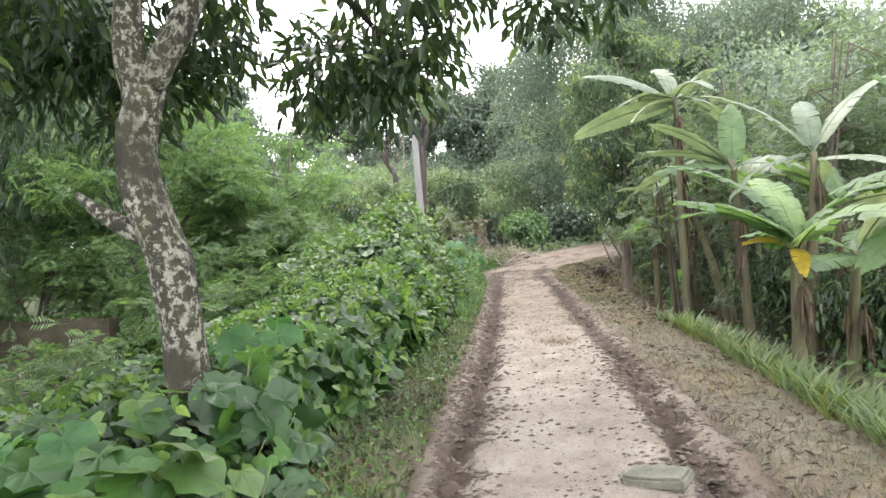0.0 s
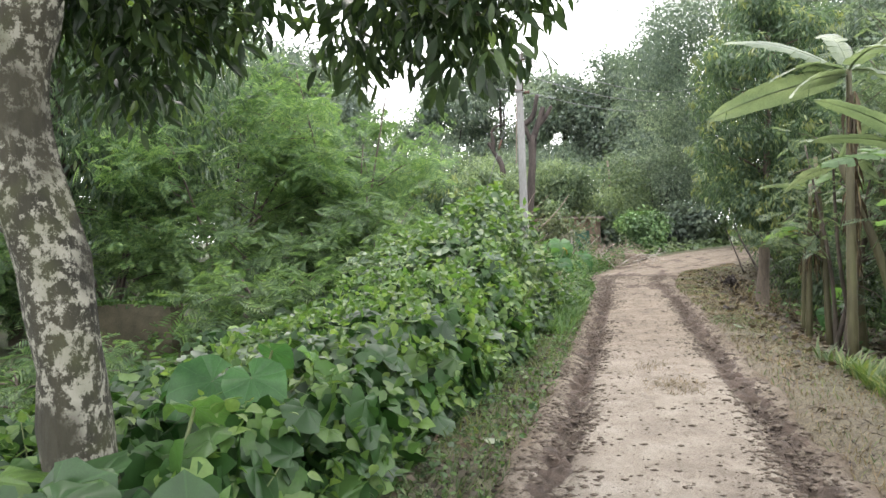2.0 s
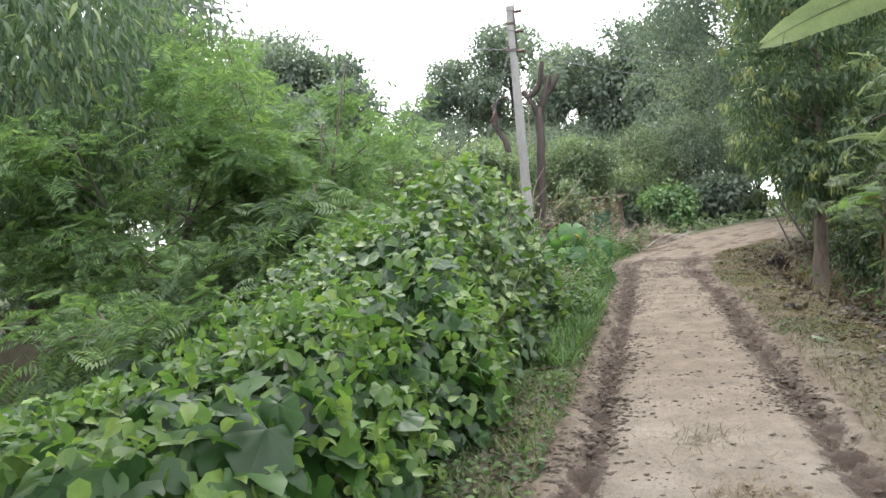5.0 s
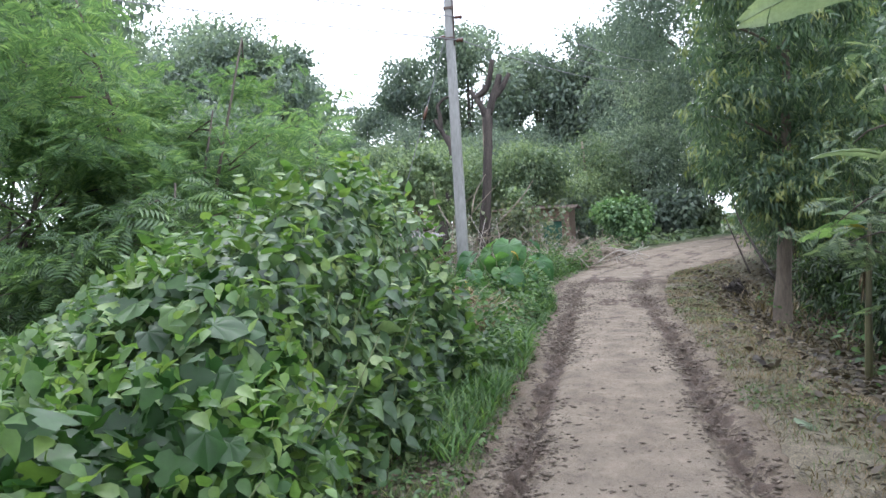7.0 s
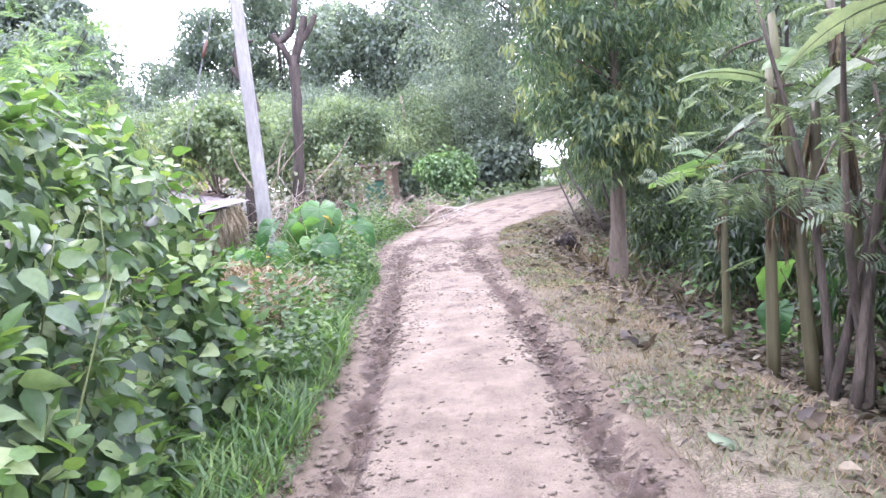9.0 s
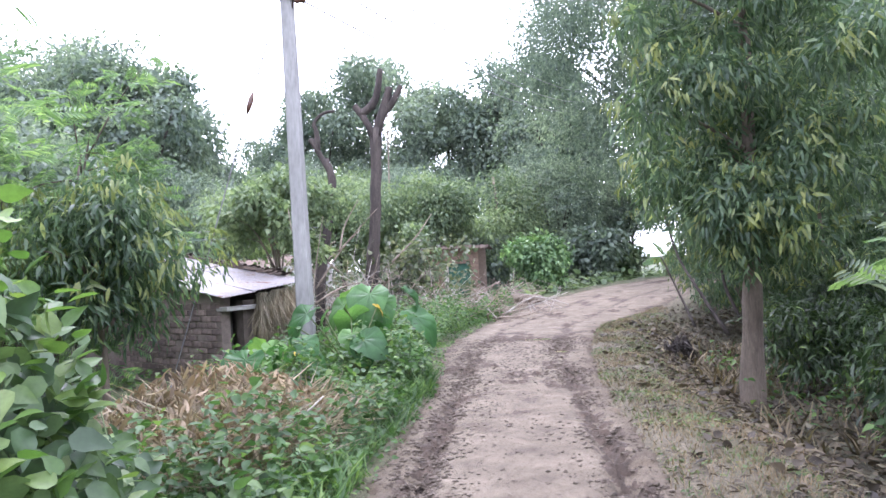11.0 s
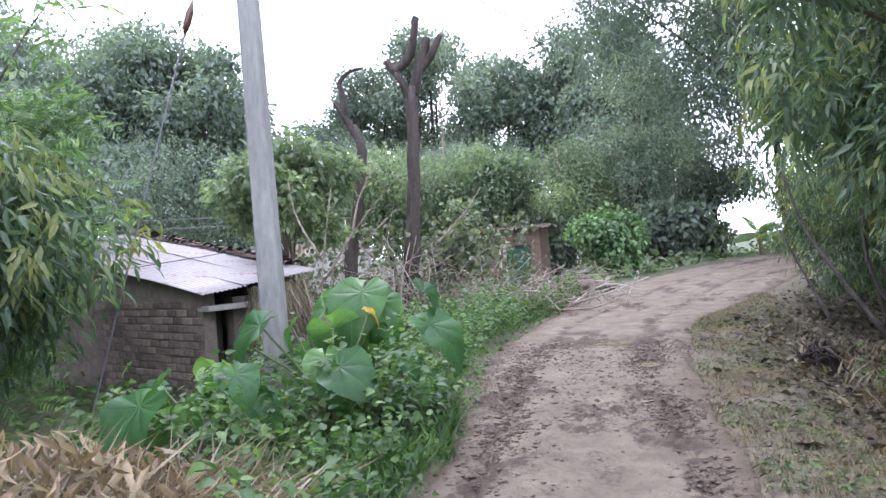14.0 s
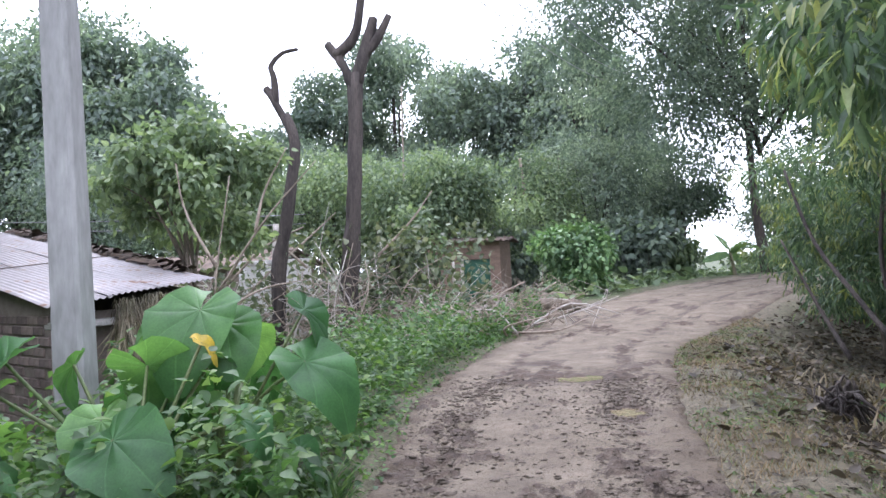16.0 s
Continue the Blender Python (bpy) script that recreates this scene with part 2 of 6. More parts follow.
def trunk_material():
    """Dark bark with white lichen blotches and some moss."""
    m, n, l, b, out = nodes_of("lichen_bark")
    base = ramp(n, l, tex_noise(n, l, 5, 6, 0.6, (1, 1, 0.35)), [(0.35, (0.013, 0.013, 0.008)), (0.65, (0.042, 0.04, 0.024))])
    blot = ramp(n, l, tex_noise(n, l, 19, 8, 0.75, (1, 1, 0.8)), [(0.5, (0, 0, 0)), (0.56, (0.9, 0.9, 0.9))])
    where = ramp(n, l, tex_noise(n, l, 1.7, 3), [(0.38, (0, 0, 0)), (0.52, (1, 1, 1))])
    blot = mixed(n, l, 1.0, blot, where, "MULTIPLY")
    col = mixed(n, l, blot, base, (0.27, 0.268, 0.215))
    moss = ramp(n, l, tex_noise(n, l, 2.2, 3), [(0.57, (0, 0, 0)), (0.7, (0.55, 0.55, 0.55))])
    col = mixed(n, l, moss, col, (0.06, 0.072, 0.022))
    l.new(col, b.inputs["Base Color"])
    b.inputs["Roughness"].default_value = 0.95
    bumped(n, l, b, tex_noise(n, l, 30, 5, 0.6, (1, 1, 0.4)), 0.8, 0.02)
    return m


def soil_material():
    """Road: pale dry silt, darker where the mud is churned; 'wet' and 'grit' are laid down with the mesh."""
    m, n, l, b, out = nodes_of("silt_road")
    dry = ramp(n, l, tex_noise(n, l, 1.6, 7, 0.6), [(0.3, (0.184, 0.155, 0.119)), (0.5, (0.268, 0.235, 0.184)), (0.7, (0.35, 0.315, 0.256))])
    mud = ramp(n, l, tex_noise(n, l, 7, 5, 0.6), [(0.3, (0.036, 0.025, 0.018)), (0.7, (0.105, 0.074, 0.053))])
    at = n.new("ShaderNodeAttribute")
    at.attribute_name = "wet"
    so = n.new("ShaderNodeAttribute")
    so.attribute_name = "soil"
    verge = ramp(n, l, tex_noise(n, l, 3.0, 6), [(0.3, (0.08, 0.06, 0.038)), (0.7, (0.155, 0.12, 0.08))])
    # a darker, browner tone takes over farther along the track
    mo = n.new("ShaderNodeAttribute")
    mo.attribute_name = "browner"
    dry = mixed(n, l, mo.outputs["Fac"], dry, ramp(n, l, tex_noise(n, l, 2.3, 7, 0.65), [(0.3, (0.108, 0.085, 0.059)), (0.5, (0.172, 0.14, 0.099)), (0.7, (0.246, 0.205, 0.15))]))
    dry = mixed(n, l, so.outputs["Fac"], dry, verge)
    # the churned patches break up into crumbs at their edges
    lumps = tex_noise(n, l, 33, 7, 0.8)
    ad = n.new("ShaderNodeMath")
    ad.operation = "MULTIPLY_ADD"
    l.new(lumps, ad.inputs[0])
    ad.inputs[1].default_value = 1.9
    l.new(at.outputs["Fac"], ad.inputs[2])
    sh = n.new("ShaderNodeMapRange")
    l.new(ad.outputs[0], sh.inputs["Value"])
    sh.inputs["From Min"].default_value, sh.inputs["From Max"].default_value = 1.19, 1.42
    sh.inputs["To Min"].default_value, sh.inputs["To Max"].default_value = 0.0, 0.92
    col = mixed(n, l, sh.outputs["Result"], dry, mud)
    spots = ramp(n, l, tex_noise(n, l, 15, 10, 0.82, (1, 0.55, 1)), [(0.38, (1.12, 1.12, 1.12)), (0.54, (0.97, 0.965, 0.96)), (0.66, (0.66, 0.62, 0.58))])
    col = mixed(n, l, 1.0, col, spots, "MULTIPLY")
    grain = tex_noise(n, l, 130, 4, 0.7)
    col = mixed(n, l, 1.0, col, ramp(n, l, grain, [(0.3, (0.64, 0.64, 0.64)), (0.7, (1.22, 1.22, 1.22))]), "MULTIPLY")
    l.new(col, b.inputs["Base Color"])
    b.inputs["Roughness"].default_value = 0.85
    bumped(n, l, b, tex_noise(n, l, 42, 8, 0.75), 0.9, 0.03)
    return m


def ground_material():
    m, n, l, b, out = nodes_of("verge_soil")
    dark = ramp(n, l, tex_noise(n, l, 2.0, 6), [(0.3, (0.045, 0.037, 0.025)), (0.7, (0.10, 0.083, 0.057))])
    pale = ramp(n, l, tex_noise(n, l, 13.0, 8, 0.7), [(0.35, (0.085, 0.069, 0.048)), (0.65, (0.19, 0.155, 0.11))])
    si = n.new("ShaderNodeAttribute")
    si.attribute_name = "silt"
    soil = mixed(n, l, si.outputs["Fac"], dark, pale)
    green = ramp(n, l, tex_noise(n, l, 9, 5), [(0.3, (0.035, 0.06, 0.02)), (0.7, (0.09, 0.12, 0.04))])
    at = n.new("ShaderNodeAttribute")
    at.attribute_name = "green"
    patch = tex_noise(n, l, 1.1, 4)
    ma = n.new("ShaderNodeMath")
    ma.operation = "MULTIPLY"
    l.new(at.outputs["Fac"], ma.inputs[0])
    l.new(ramp(n, l, patch, [(0.3, (0.35, 0.35, 0.35)), (0.6, (1, 1, 1))]), ma.inputs[1])
    col = mixed(n, l, ma.outputs[0], soil, green)
    grain = tex_noise(n, l, 70, 4, 0.7)
    col = mixed(n, l, 1.0, col, ramp(n, l, grain, [(0.36, (0.45, 0.45, 0.45)), (0.64, (1.35, 1.35, 1.35))]), "MULTIPLY")
    l.new(col, b.inputs["Base Color"])
    b.inputs["Roughness"].default_value = 0.95
    bumped(n, l, b, grain, 0.7, 0.02)
    return m


def water_material():
    m, n, l, b, out = nodes_of("muddy_water")
    b.inputs["Base Color"].default_value = (0.20, 0.165, 0.10, 1)
    b.inputs["Roughness"].default_value = 0.08
    bumped(n, l, b, tex_noise(n, l, 12, 2), 0.05, 0.01)
    return m


M_DUSTY = leaf_material("dusty_leaf", [(0, (0.07, 0.095, 0.055)), (0.6, (0.12, 0.15, 0.09)), (1, (0.22, 0.24, 0.16))], 0.35, 0.55, 0.8)
M_SLAB = surface("mossy_slab", [(0.3, (0.07, 0.075, 0.05)), (0.7, (0.16, 0.16, 0.12))], 7, 0.9, 0.5, 60)
M_SHOOT = leaf_material("young_leaf", [(0, (0.078, 0.165, 0.044)), (0.6, (0.122, 0.225, 0.06)), (1, (0.21, 0.31, 0.09))], 0.45, 0.45, 0.9)
M_HOUSE_BRICK = surface("old_brickwork", [(0.3, (0.13, 0.09, 0.065)), (0.7, (0.22, 0.155, 0.115))], 3, 0.95, 0.6, 30, (1, 1, 3))
M_BUSH = leaf_material("bush_leaf", [(0, (0.091, 0.180, 0.080)), (0.6, (0.155, 0.270, 0.128)), (1, (0.280, 0.413, 0.208))], 0.4, 0.45, 0.8)
M_WITHERED_GRASS = leaf_material("withered_grass", [(0, (0.083, 0.064, 0.038)), (0.6, (0.165, 0.131, 0.083)), (1, (0.255, 0.217, 0.143))], 0.25, 0.7, 1.5)
M_TRUNK, M_ROAD, M_GROUND, M_WATER = trunk_material(), soil_material(), ground_material(), water_material()

# ---- mesh helpers ----
rng = np.random.default_rng(7)


def thing(name, label, category, loc=(0, 0, 0), group="", kind=""):
    ob = new(name)
    ob.empty_display_size = 0.1
    ob.matrix_basis = Matrix.Translation(loc)
    return tagged(ob, label, category, group, kind)


def under(ob, parent):
    """Parents an object whose mesh is given in world coordinates."""
    ob.parent = parent
    ob.matrix_parent_inverse = Matrix.Translation(-parent.matrix_basis.translation) if parent.data is None else Matrix()
    return ob


def part(name, data, material, parent, label="", kind=""):
    """Links a bmesh or mesh as one mesh object under a thing or under a part."""
    if isinstance(data, bmesh.types.BMesh):
        me = bpy.data.meshes.new(name)
        data.to_mesh(me)
        data.free()
    else:
        me = data
    if not me.materials:
        me.materials.append(material)
    return tagged(under(new(name, me), parent), label, kind=kind)


def smooth(me):
    me.polygons.foreach_set("use_smooth", np.ones(len(me.polygons), bool))
    return me


def mesh_arrays(name, verts, faces):
    """A mesh from an (n, 3) array and an (m, k) array of corners."""
    me = bpy.data.meshes.new(name)
    k = faces.shape[1]
    me.vertices.add(len(verts))
    me.vertices.foreach_set("co", np.ascontiguousarray(verts, np.float32).ravel())
    me.loops.add(faces.size)
    me.loops.foreach_set("vertex_index", np.ascontiguousarray(faces, np.int32).ravel())
    me.polygons.add(len(faces))
    me.polygons.foreach_set("loop_start", np.arange(0, faces.size, k, dtype=np.int32))
    me.update(calc_edges=True)
    return me


def unit(v):
    return v / np.maximum(np.linalg.norm(v, axis=-1, keepdims=True), 1e-9)


def leaf_shape(kind):
    """Leaf outlines: base at the origin, tip along +y, face up; triangles only."""
    if kind == "kite":
        v = [(0, 0, 0), (0.26, 0.42, 0.06), (0, 1, -0.12), (-0.26, 0.42, 0.06)]
        f = [(0, 1, 2), (0, 2, 3)]
    elif kind == "lance":
        v = [(0, 0, 0), (0.11, 0.3, 0.03), (0.09, 0.65, -0.03), (0, 1, -0.22), (-0.09, 0.65, -0.03), (-0.11, 0.3, 0.03), (0, 0.5, -0.03)]
        f = [(0, 1, 6), (1, 2, 6), (2, 3, 6), (3, 4, 6), (4, 5, 6), (5, 0, 6)]
    elif kind == "mango":
        v = [(0, 0, 0), (0.13, 0.25, 0.03), (0.155, 0.55, 0.0), (0.08, 0.85, -0.06), (0, 1, -0.18), (-0.08, 0.85, -0.06), (-0.155, 0.55, 0.0), (-0.13, 0.25, 0.03), (0, 0.5, -0.03)]
        f = [(i, i + 1, 8) for i in range(7)] + [(7, 0, 8)]
    elif kind == "ovate":
        v = [(0, 0, 0), (0.27, 0.16, 0.05), (0.30, 0.42, 0.05), (0.14, 0.76, -0.02), (0, 1, -0.16), (-0.14, 0.76, -0.02), (-0.30, 0.42, 0.05), (-0.27, 0.16, 0.05), (0, 0.42, -0.03)]
        f = [(i, i + 1, 8) for i in range(7)] + [(7, 0, 8)]
    elif kind == "heart":
        v = [(0, 0.08, 0), (0.18, -0.10, 0.03), (0.42, 0.02, 0.0), (0.48, 0.30, -0.05), (0.30, 0.46, -0.02), (0.26, 0.72, -0.06), (0, 1, -0.16),
             (-0.26, 0.72, -0.06), (-0.30, 0.46, -0.02), (-0.48, 0.30, -0.05), (-0.42, 0.02, 0.0), (-0.18, -0.10, 0.03), (0, 0.38, -0.06)]
        f = [(i, i + 1, 12) for i in range(11)] + [(11, 0, 12)]
    elif kind == "blade":
        v = [(-0.035, 0, 0), (0.035, 0, 0), (0.03, 0.55, 0.06), (-0.03, 0.55, 0.06), (0, 1, 0.28)]
        f = [(0, 1, 2), (0, 2, 3), (3, 2, 4)]
    elif kind == "stalk":
        v = [(-0.012, 0, 0), (0.012, 0, 0), (0.011, 0.55, 0.05), (-0.011, 0.55, 0.05), (0, 1, 0.16)]
        f = [(0, 1, 2), (0, 2, 3), (3, 2, 4)]
    elif kind == "frond":
        v, f = [(-0.006, 0, 0), (0.006, 0, 0), (0, 1, -0.2)], [(0, 1, 2)]
        for i in range(9):
            y = 0.16 + 0.09 * i
            z = -0.2 * y * y
            w = 0.36 * math.sin(math.pi * min(1, 0.25 + 0.75 * (1 - i / 9)))
            for s in (1, -1):
                k = len(v)
                v += [(0, y, z), (s * w * 0.55, y + 0.02, z + 0.02), (s * w, y + 0.11, z - 0.04), (s * w * 0.5, y + 0.085, z + 0.015)]
                f += [(k, k + 1, k + 2), (k, k + 2, k + 3)]
    return np.array(v, float), np.array(f, int)


SHAPES = {k: leaf_shape(k) for k in ("kite", "lance", "mango", "ovate", "heart", "blade", "stalk", "frond")}


def frames_of(axis, normal):
    y = unit(axis)
    x = unit(np.cross(y, normal))
    z = np.cross(x, y)
    return np.stack([x, y, z], -1)


def leaf_cloud(name, kind, pos, axis, normal, size):
    """One mesh of many leaves: places, the ways they point, the ways they face, their lengths."""
    v, f = SHAPES[kind]
    fr = frames_of(axis, normal)
    w = pos[:, None] + np.einsum("nij,kj->nki", fr, v) * size[:, None, None]
    faces = (f[None] + (np.arange(len(pos)) * len(v))[:, None, None]).reshape(-1, 3)
    return mesh_arrays(name, w.reshape(-1, 3), faces)


def rand_dirs(n, r=None):
    return unit((r or rng).normal(size=(n, 3)))


def tube(bm, pts, radii, seg=8, wob=0.0, cap=True):
    """A tapered tube through points, with an uneven girth."""
    pts = [Vector(p) for p in pts]
    rings = []
    for i, p in enumerate(pts):
        d = (pts[min(i + 1, len(pts) - 1)] - pts[max(i - 1, 0)]).normalized()
        a = d.cross(Vector((0.31, 0.92, 0.2))).normalized()
        c = d.cross(a)
        ring = []
        for k in range(seg):
            th = 2 * math.pi * k / seg
            r = radii[i] * (1 + wob * (noise.noise(p * 2.3 + Vector((math.cos(th), math.sin(th), 0)) * 1.7)))
            ring.append(bm.verts.new(p + (a * math.cos(th) + c * math.sin(th)) * r))
        rings.append(ring)
    for r0, r1 in zip(rings, rings[1:]):
        for k in range(seg):
            bm.faces.new((r0[k], r0[(k + 1) % seg], r1[(k + 1) % seg], r1[k])).smooth = True
    if cap:
        bm.faces.new(rings[0][::-1])
        bm.faces.new(rings[-1])
    return rings


def spline(pts, n):
    """Catmull-Rom through points."""
    p = [Vector(q) for q in pts]
    p = [p[0] * 2 - p[1]] + p + [p[-1] * 2 - p[-2]]
    out = []
    for k in range(n):
        s = k / (n - 1) * (len(p) - 3)
        i = min(int(s), len(p) - 4)
        t = s - i
        a, b, c, d = p[i:i + 4]
        out.append(0.5 * ((2 * b) + (c - a) * t + (2 * a - 5 * b + 4 * c - d) * t * t + (3 * b - a - 3 * c + d) * t ** 3))
    return out


def limb(bm, pts, r0, r1, n=10, seg=8, wob=0.25):
    q = spline(pts, n)
    tube(bm, q, [r0 + (r1 - r0) * k / (n - 1) for k in range(n)], seg, wob)


def box(bm, lo, hi, m=Matrix()):
    c = [(x, y, z) for x in (lo[0], hi[0]) for y in (lo[1], hi[1]) for z in (lo[2], hi[2])]
    v = [bm.verts.new(m @ Vector(p)) for p in c]
    for f in ((0, 1, 3, 2), (4, 6, 7, 5), (0, 4, 5, 1), (2, 3, 7, 6), (0, 2, 6, 4), (1, 5, 7, 3)):
        bm.faces.new([v[i] for i in f])


def vnoise(x, y, seed=0):
    """Smooth value noise on arrays, 0 to 1."""
    xi, yi = np.floor(x).astype(np.int64), np.floor(y).astype(np.int64)
    fx, fy = x - xi, y - yi
    fx, fy = fx * fx * (3 - 2 * fx), fy * fy * (3 - 2 * fy)

    def h(a, b):
        n = (a * 374761393 + b * 668265263 + seed * 974711) & 0x7FFFFFFF
        n = ((n ^ (n >> 13)) * 1274126177) & 0x7FFFFFFF
        return ((n ^ (n >> 16)) & 0xFFFF) / 65535.0
    return (h(xi, yi) * (1 - fx) + h(xi + 1, yi) * fx) * (1 - fy) + (h(xi, yi + 1) * (1 - fx) + h(xi + 1, yi + 1) * fx) * fy


def fbm(x, y, seed=0, octaves=4):
    v, a = 0, 0.5
    for o in range(octaves):
        v, x, y, a = v + a * vnoise(x, y, seed + o), x * 2.03, y * 2.03, a * 0.5
    return v


def sstep(a, b, x):
    t = np.clip((x - a) / (b - a), 0, 1)
    return t * t * (3 - 2 * t)


# ---- the lie of the land ----
ROAD_LINE = [(0.68, -12), (0.67, 0), (0.66, 9), (0.64, 14), (0.58, 19), (0.46, 24), (0.44, 28.5), (1.15, 33), (3.1, 38), (6.1, 43), (10.6, 47.3), (17.5, 51.6), (30, 58), (60, 66)]
_line = spline([(x, y, 0) for x, y in ROAD_LINE], 700)
LINE = np.array([(p.x, p.y) for p in _line])
TAN = unit(np.gradient(LINE, axis=0))
ARC = np.r_[0, np.cumsum(np.linalg.norm(np.diff(LINE, axis=0), axis=1))]


def road_height(y):
    return 0.55 * sstep(33, 46, y) + 0.02 * np.sin(y * 0.7)


def road_half(y):
    return 1.16 + 0.36 * sstep(23, 30, y) + 0.75 * sstep(30.5, 37.5, y)


def beside(x, y):
    """Distance from the road's middle (right is positive), and the road's own y and direction there."""
    x, y = np.asarray(x, float), np.asarray(y, float)
    flat = np.stack([x.ravel(), y.ravel()], 1)
    best = np.empty(len(flat), int)
    for k in range(0, len(flat), 20000):
        d = ((flat[k:k + 20000, None] - LINE[None, ::2]) ** 2).sum(-1)
        best[k:k + 20000] = d.argmin(1) * 2
    off = flat - LINE[best]
    side = off[:, 0] * TAN[best, 1] - off[:, 1] * TAN[best, 0]
    return side.reshape(x.shape), LINE[best, 1].reshape(x.shape)


def land(x, y):
    """Height of the ground beside the road."""
    u, ry = beside(x, y)
    h = road_half(ry)
    left = -0.55 * sstep(h + 0.5, h + 4.5, -u)
    right = -0.72 * sstep(h + 0.3, h + 2.3, u)
    z = road_height(ry) * (1 - 0.8 * sstep(6, 25, np.abs(u))) + np.where(u < 0, left, right)
    z = z + (fbm(x * 0.9, y * 0.9, 3) - 0.47) * 0.16 * sstep(h - 0.2, h + 1, np.abs(u)) + (fbm(x * 5, y * 5, 9) - 0.47) * 0.05
    return z + 0.02 - 0.30 * (1 - sstep(h - 0.45, h - 0.08, np.abs(u)))


def spread(lo, hi, fine_lo, fine_hi, step, grow=1.13):
    out = list(np.arange(fine_lo, fine_hi + 1e-6, step))
    d, v = step, fine_hi
    while v < hi:
        d *= grow
        v += d
        out.append(v)
    d, v, low = step, fine_lo, []
    while v > lo:
        d *= grow
        v -= d
        low.append(v)
    return np.array(low[::-1] + out)


def grid_mesh(name, X, Y, Z):
    ny, nx = X.shape
    idx = np.arange(nx * ny).reshape(ny, nx)
    f = np.stack([idx[:-1, :-1], idx[:-1, 1:], idx[1:, 1:], idx[1:, :-1]], -1).reshape(-1, 4)
    return smooth(mesh_arrays(name, np.stack([X, Y, Z], -1).reshape(-1, 3), f))


def attribute(me, name, values):
    a = me.attributes.new(name, "FLOAT", "POINT")
    a.data.foreach_set("value", np.ascontiguousarray(values, np.float32).ravel())


def build_ground():
    X, Y = np.meshgrid(spread(-1500, 1500, -4.5, 5.5, 0.09), spread(-600, 2500, 4, 34, 0.11))
    me = grid_mesh("ground", X, Y, land(X, Y))
    u, ry = beside(X, Y)
    green = np.where(u < 0, 1.0, 0.35 + 0.5 * sstep(6, 9, u)) * (1 - 0.5 * (np.abs(u) < road_half(ry) + 0.2))
    attribute(me, "green", green)
    attribute(me, "silt", 1 - sstep(road_half(ry) + 0.35, road_half(ry) + 1.5, np.abs(u) + 0.6 * (fbm(X * 1.2, Y * 1.2, 17) - 0.47)))
    me.materials.append(M_GROUND)
    tagged(new("ground", me), "brown village soil with weeds and leaf litter beside the road", "ground", kind="structure")


def road_surface(X, Y, U, ry, h):
    """Height of the churned track, with the marks that shape it."""
    wander = (fbm(ry * 0.35, ry * 0 + 5, 21) - 0.47) * 0.16
    gone = 1 - 0.75 * sstep(21, 25, ry)
    rut_l = np.exp(-((U + 0.71 + wander) / 0.105) ** 2)
    rut_r = np.exp(-((U - 0.71 + wander) / 0.12) ** 2)
    rut = np.maximum(rut_l, rut_r) * gone
    lug = fbm(X * 10, Y * 11, 31, 3)
    tread = np.sin(2 * math.pi * ry / 0.19 + 9 * np.abs(U) + 5 * fbm(X * 2, Y * 2, 35)) * sstep(0.38, 0.55, fbm(X * 1.5, Y * 1.5, 36))
    churn = sstep(0.50, 0.62, fbm(X * 2.2, Y * 1.2, 41)) * (0.35 + 0.65 * sstep(20, 24, ry))
    Z = road_height(ry) + 0.02 * (1 - (U / (h + 0.12)) ** 2) + (fbm(X * 1.3, Y * 1.3, 51) - 0.47) * 0.06
    Z = Z - 0.07 * rut + rut * (lug - 0.47) * 0.27 + churn * (lug - 0.5) * 0.11 + (vnoise(X * 21, Y * 25, 33) - 0.5) * 0.055 * np.clip(rut + 0.6 * churn, 0, 1) + 0.022 * tread * rut + (fbm(X * 7, Y * 7, 61, 3) - 0.44) * 0.03
    puddle = sum(np.exp(-(((X - px) / a) ** 2 + ((Y - py) / b) ** 2)) for px, py, a, b in PUDDLES)
    Z = Z - 0.05 * puddle
    Z = Z - 0.16 * sstep(h - 0.22, h + 0.1, np.abs(U) + (fbm(X * 1.7, Y * 1.7, 71) - 0.47) * 0.3 + (fbm(X * 5, Y * 5, 72) - 0.47) * 0.35)
    return Z, rut, lug, tread, churn, puddle


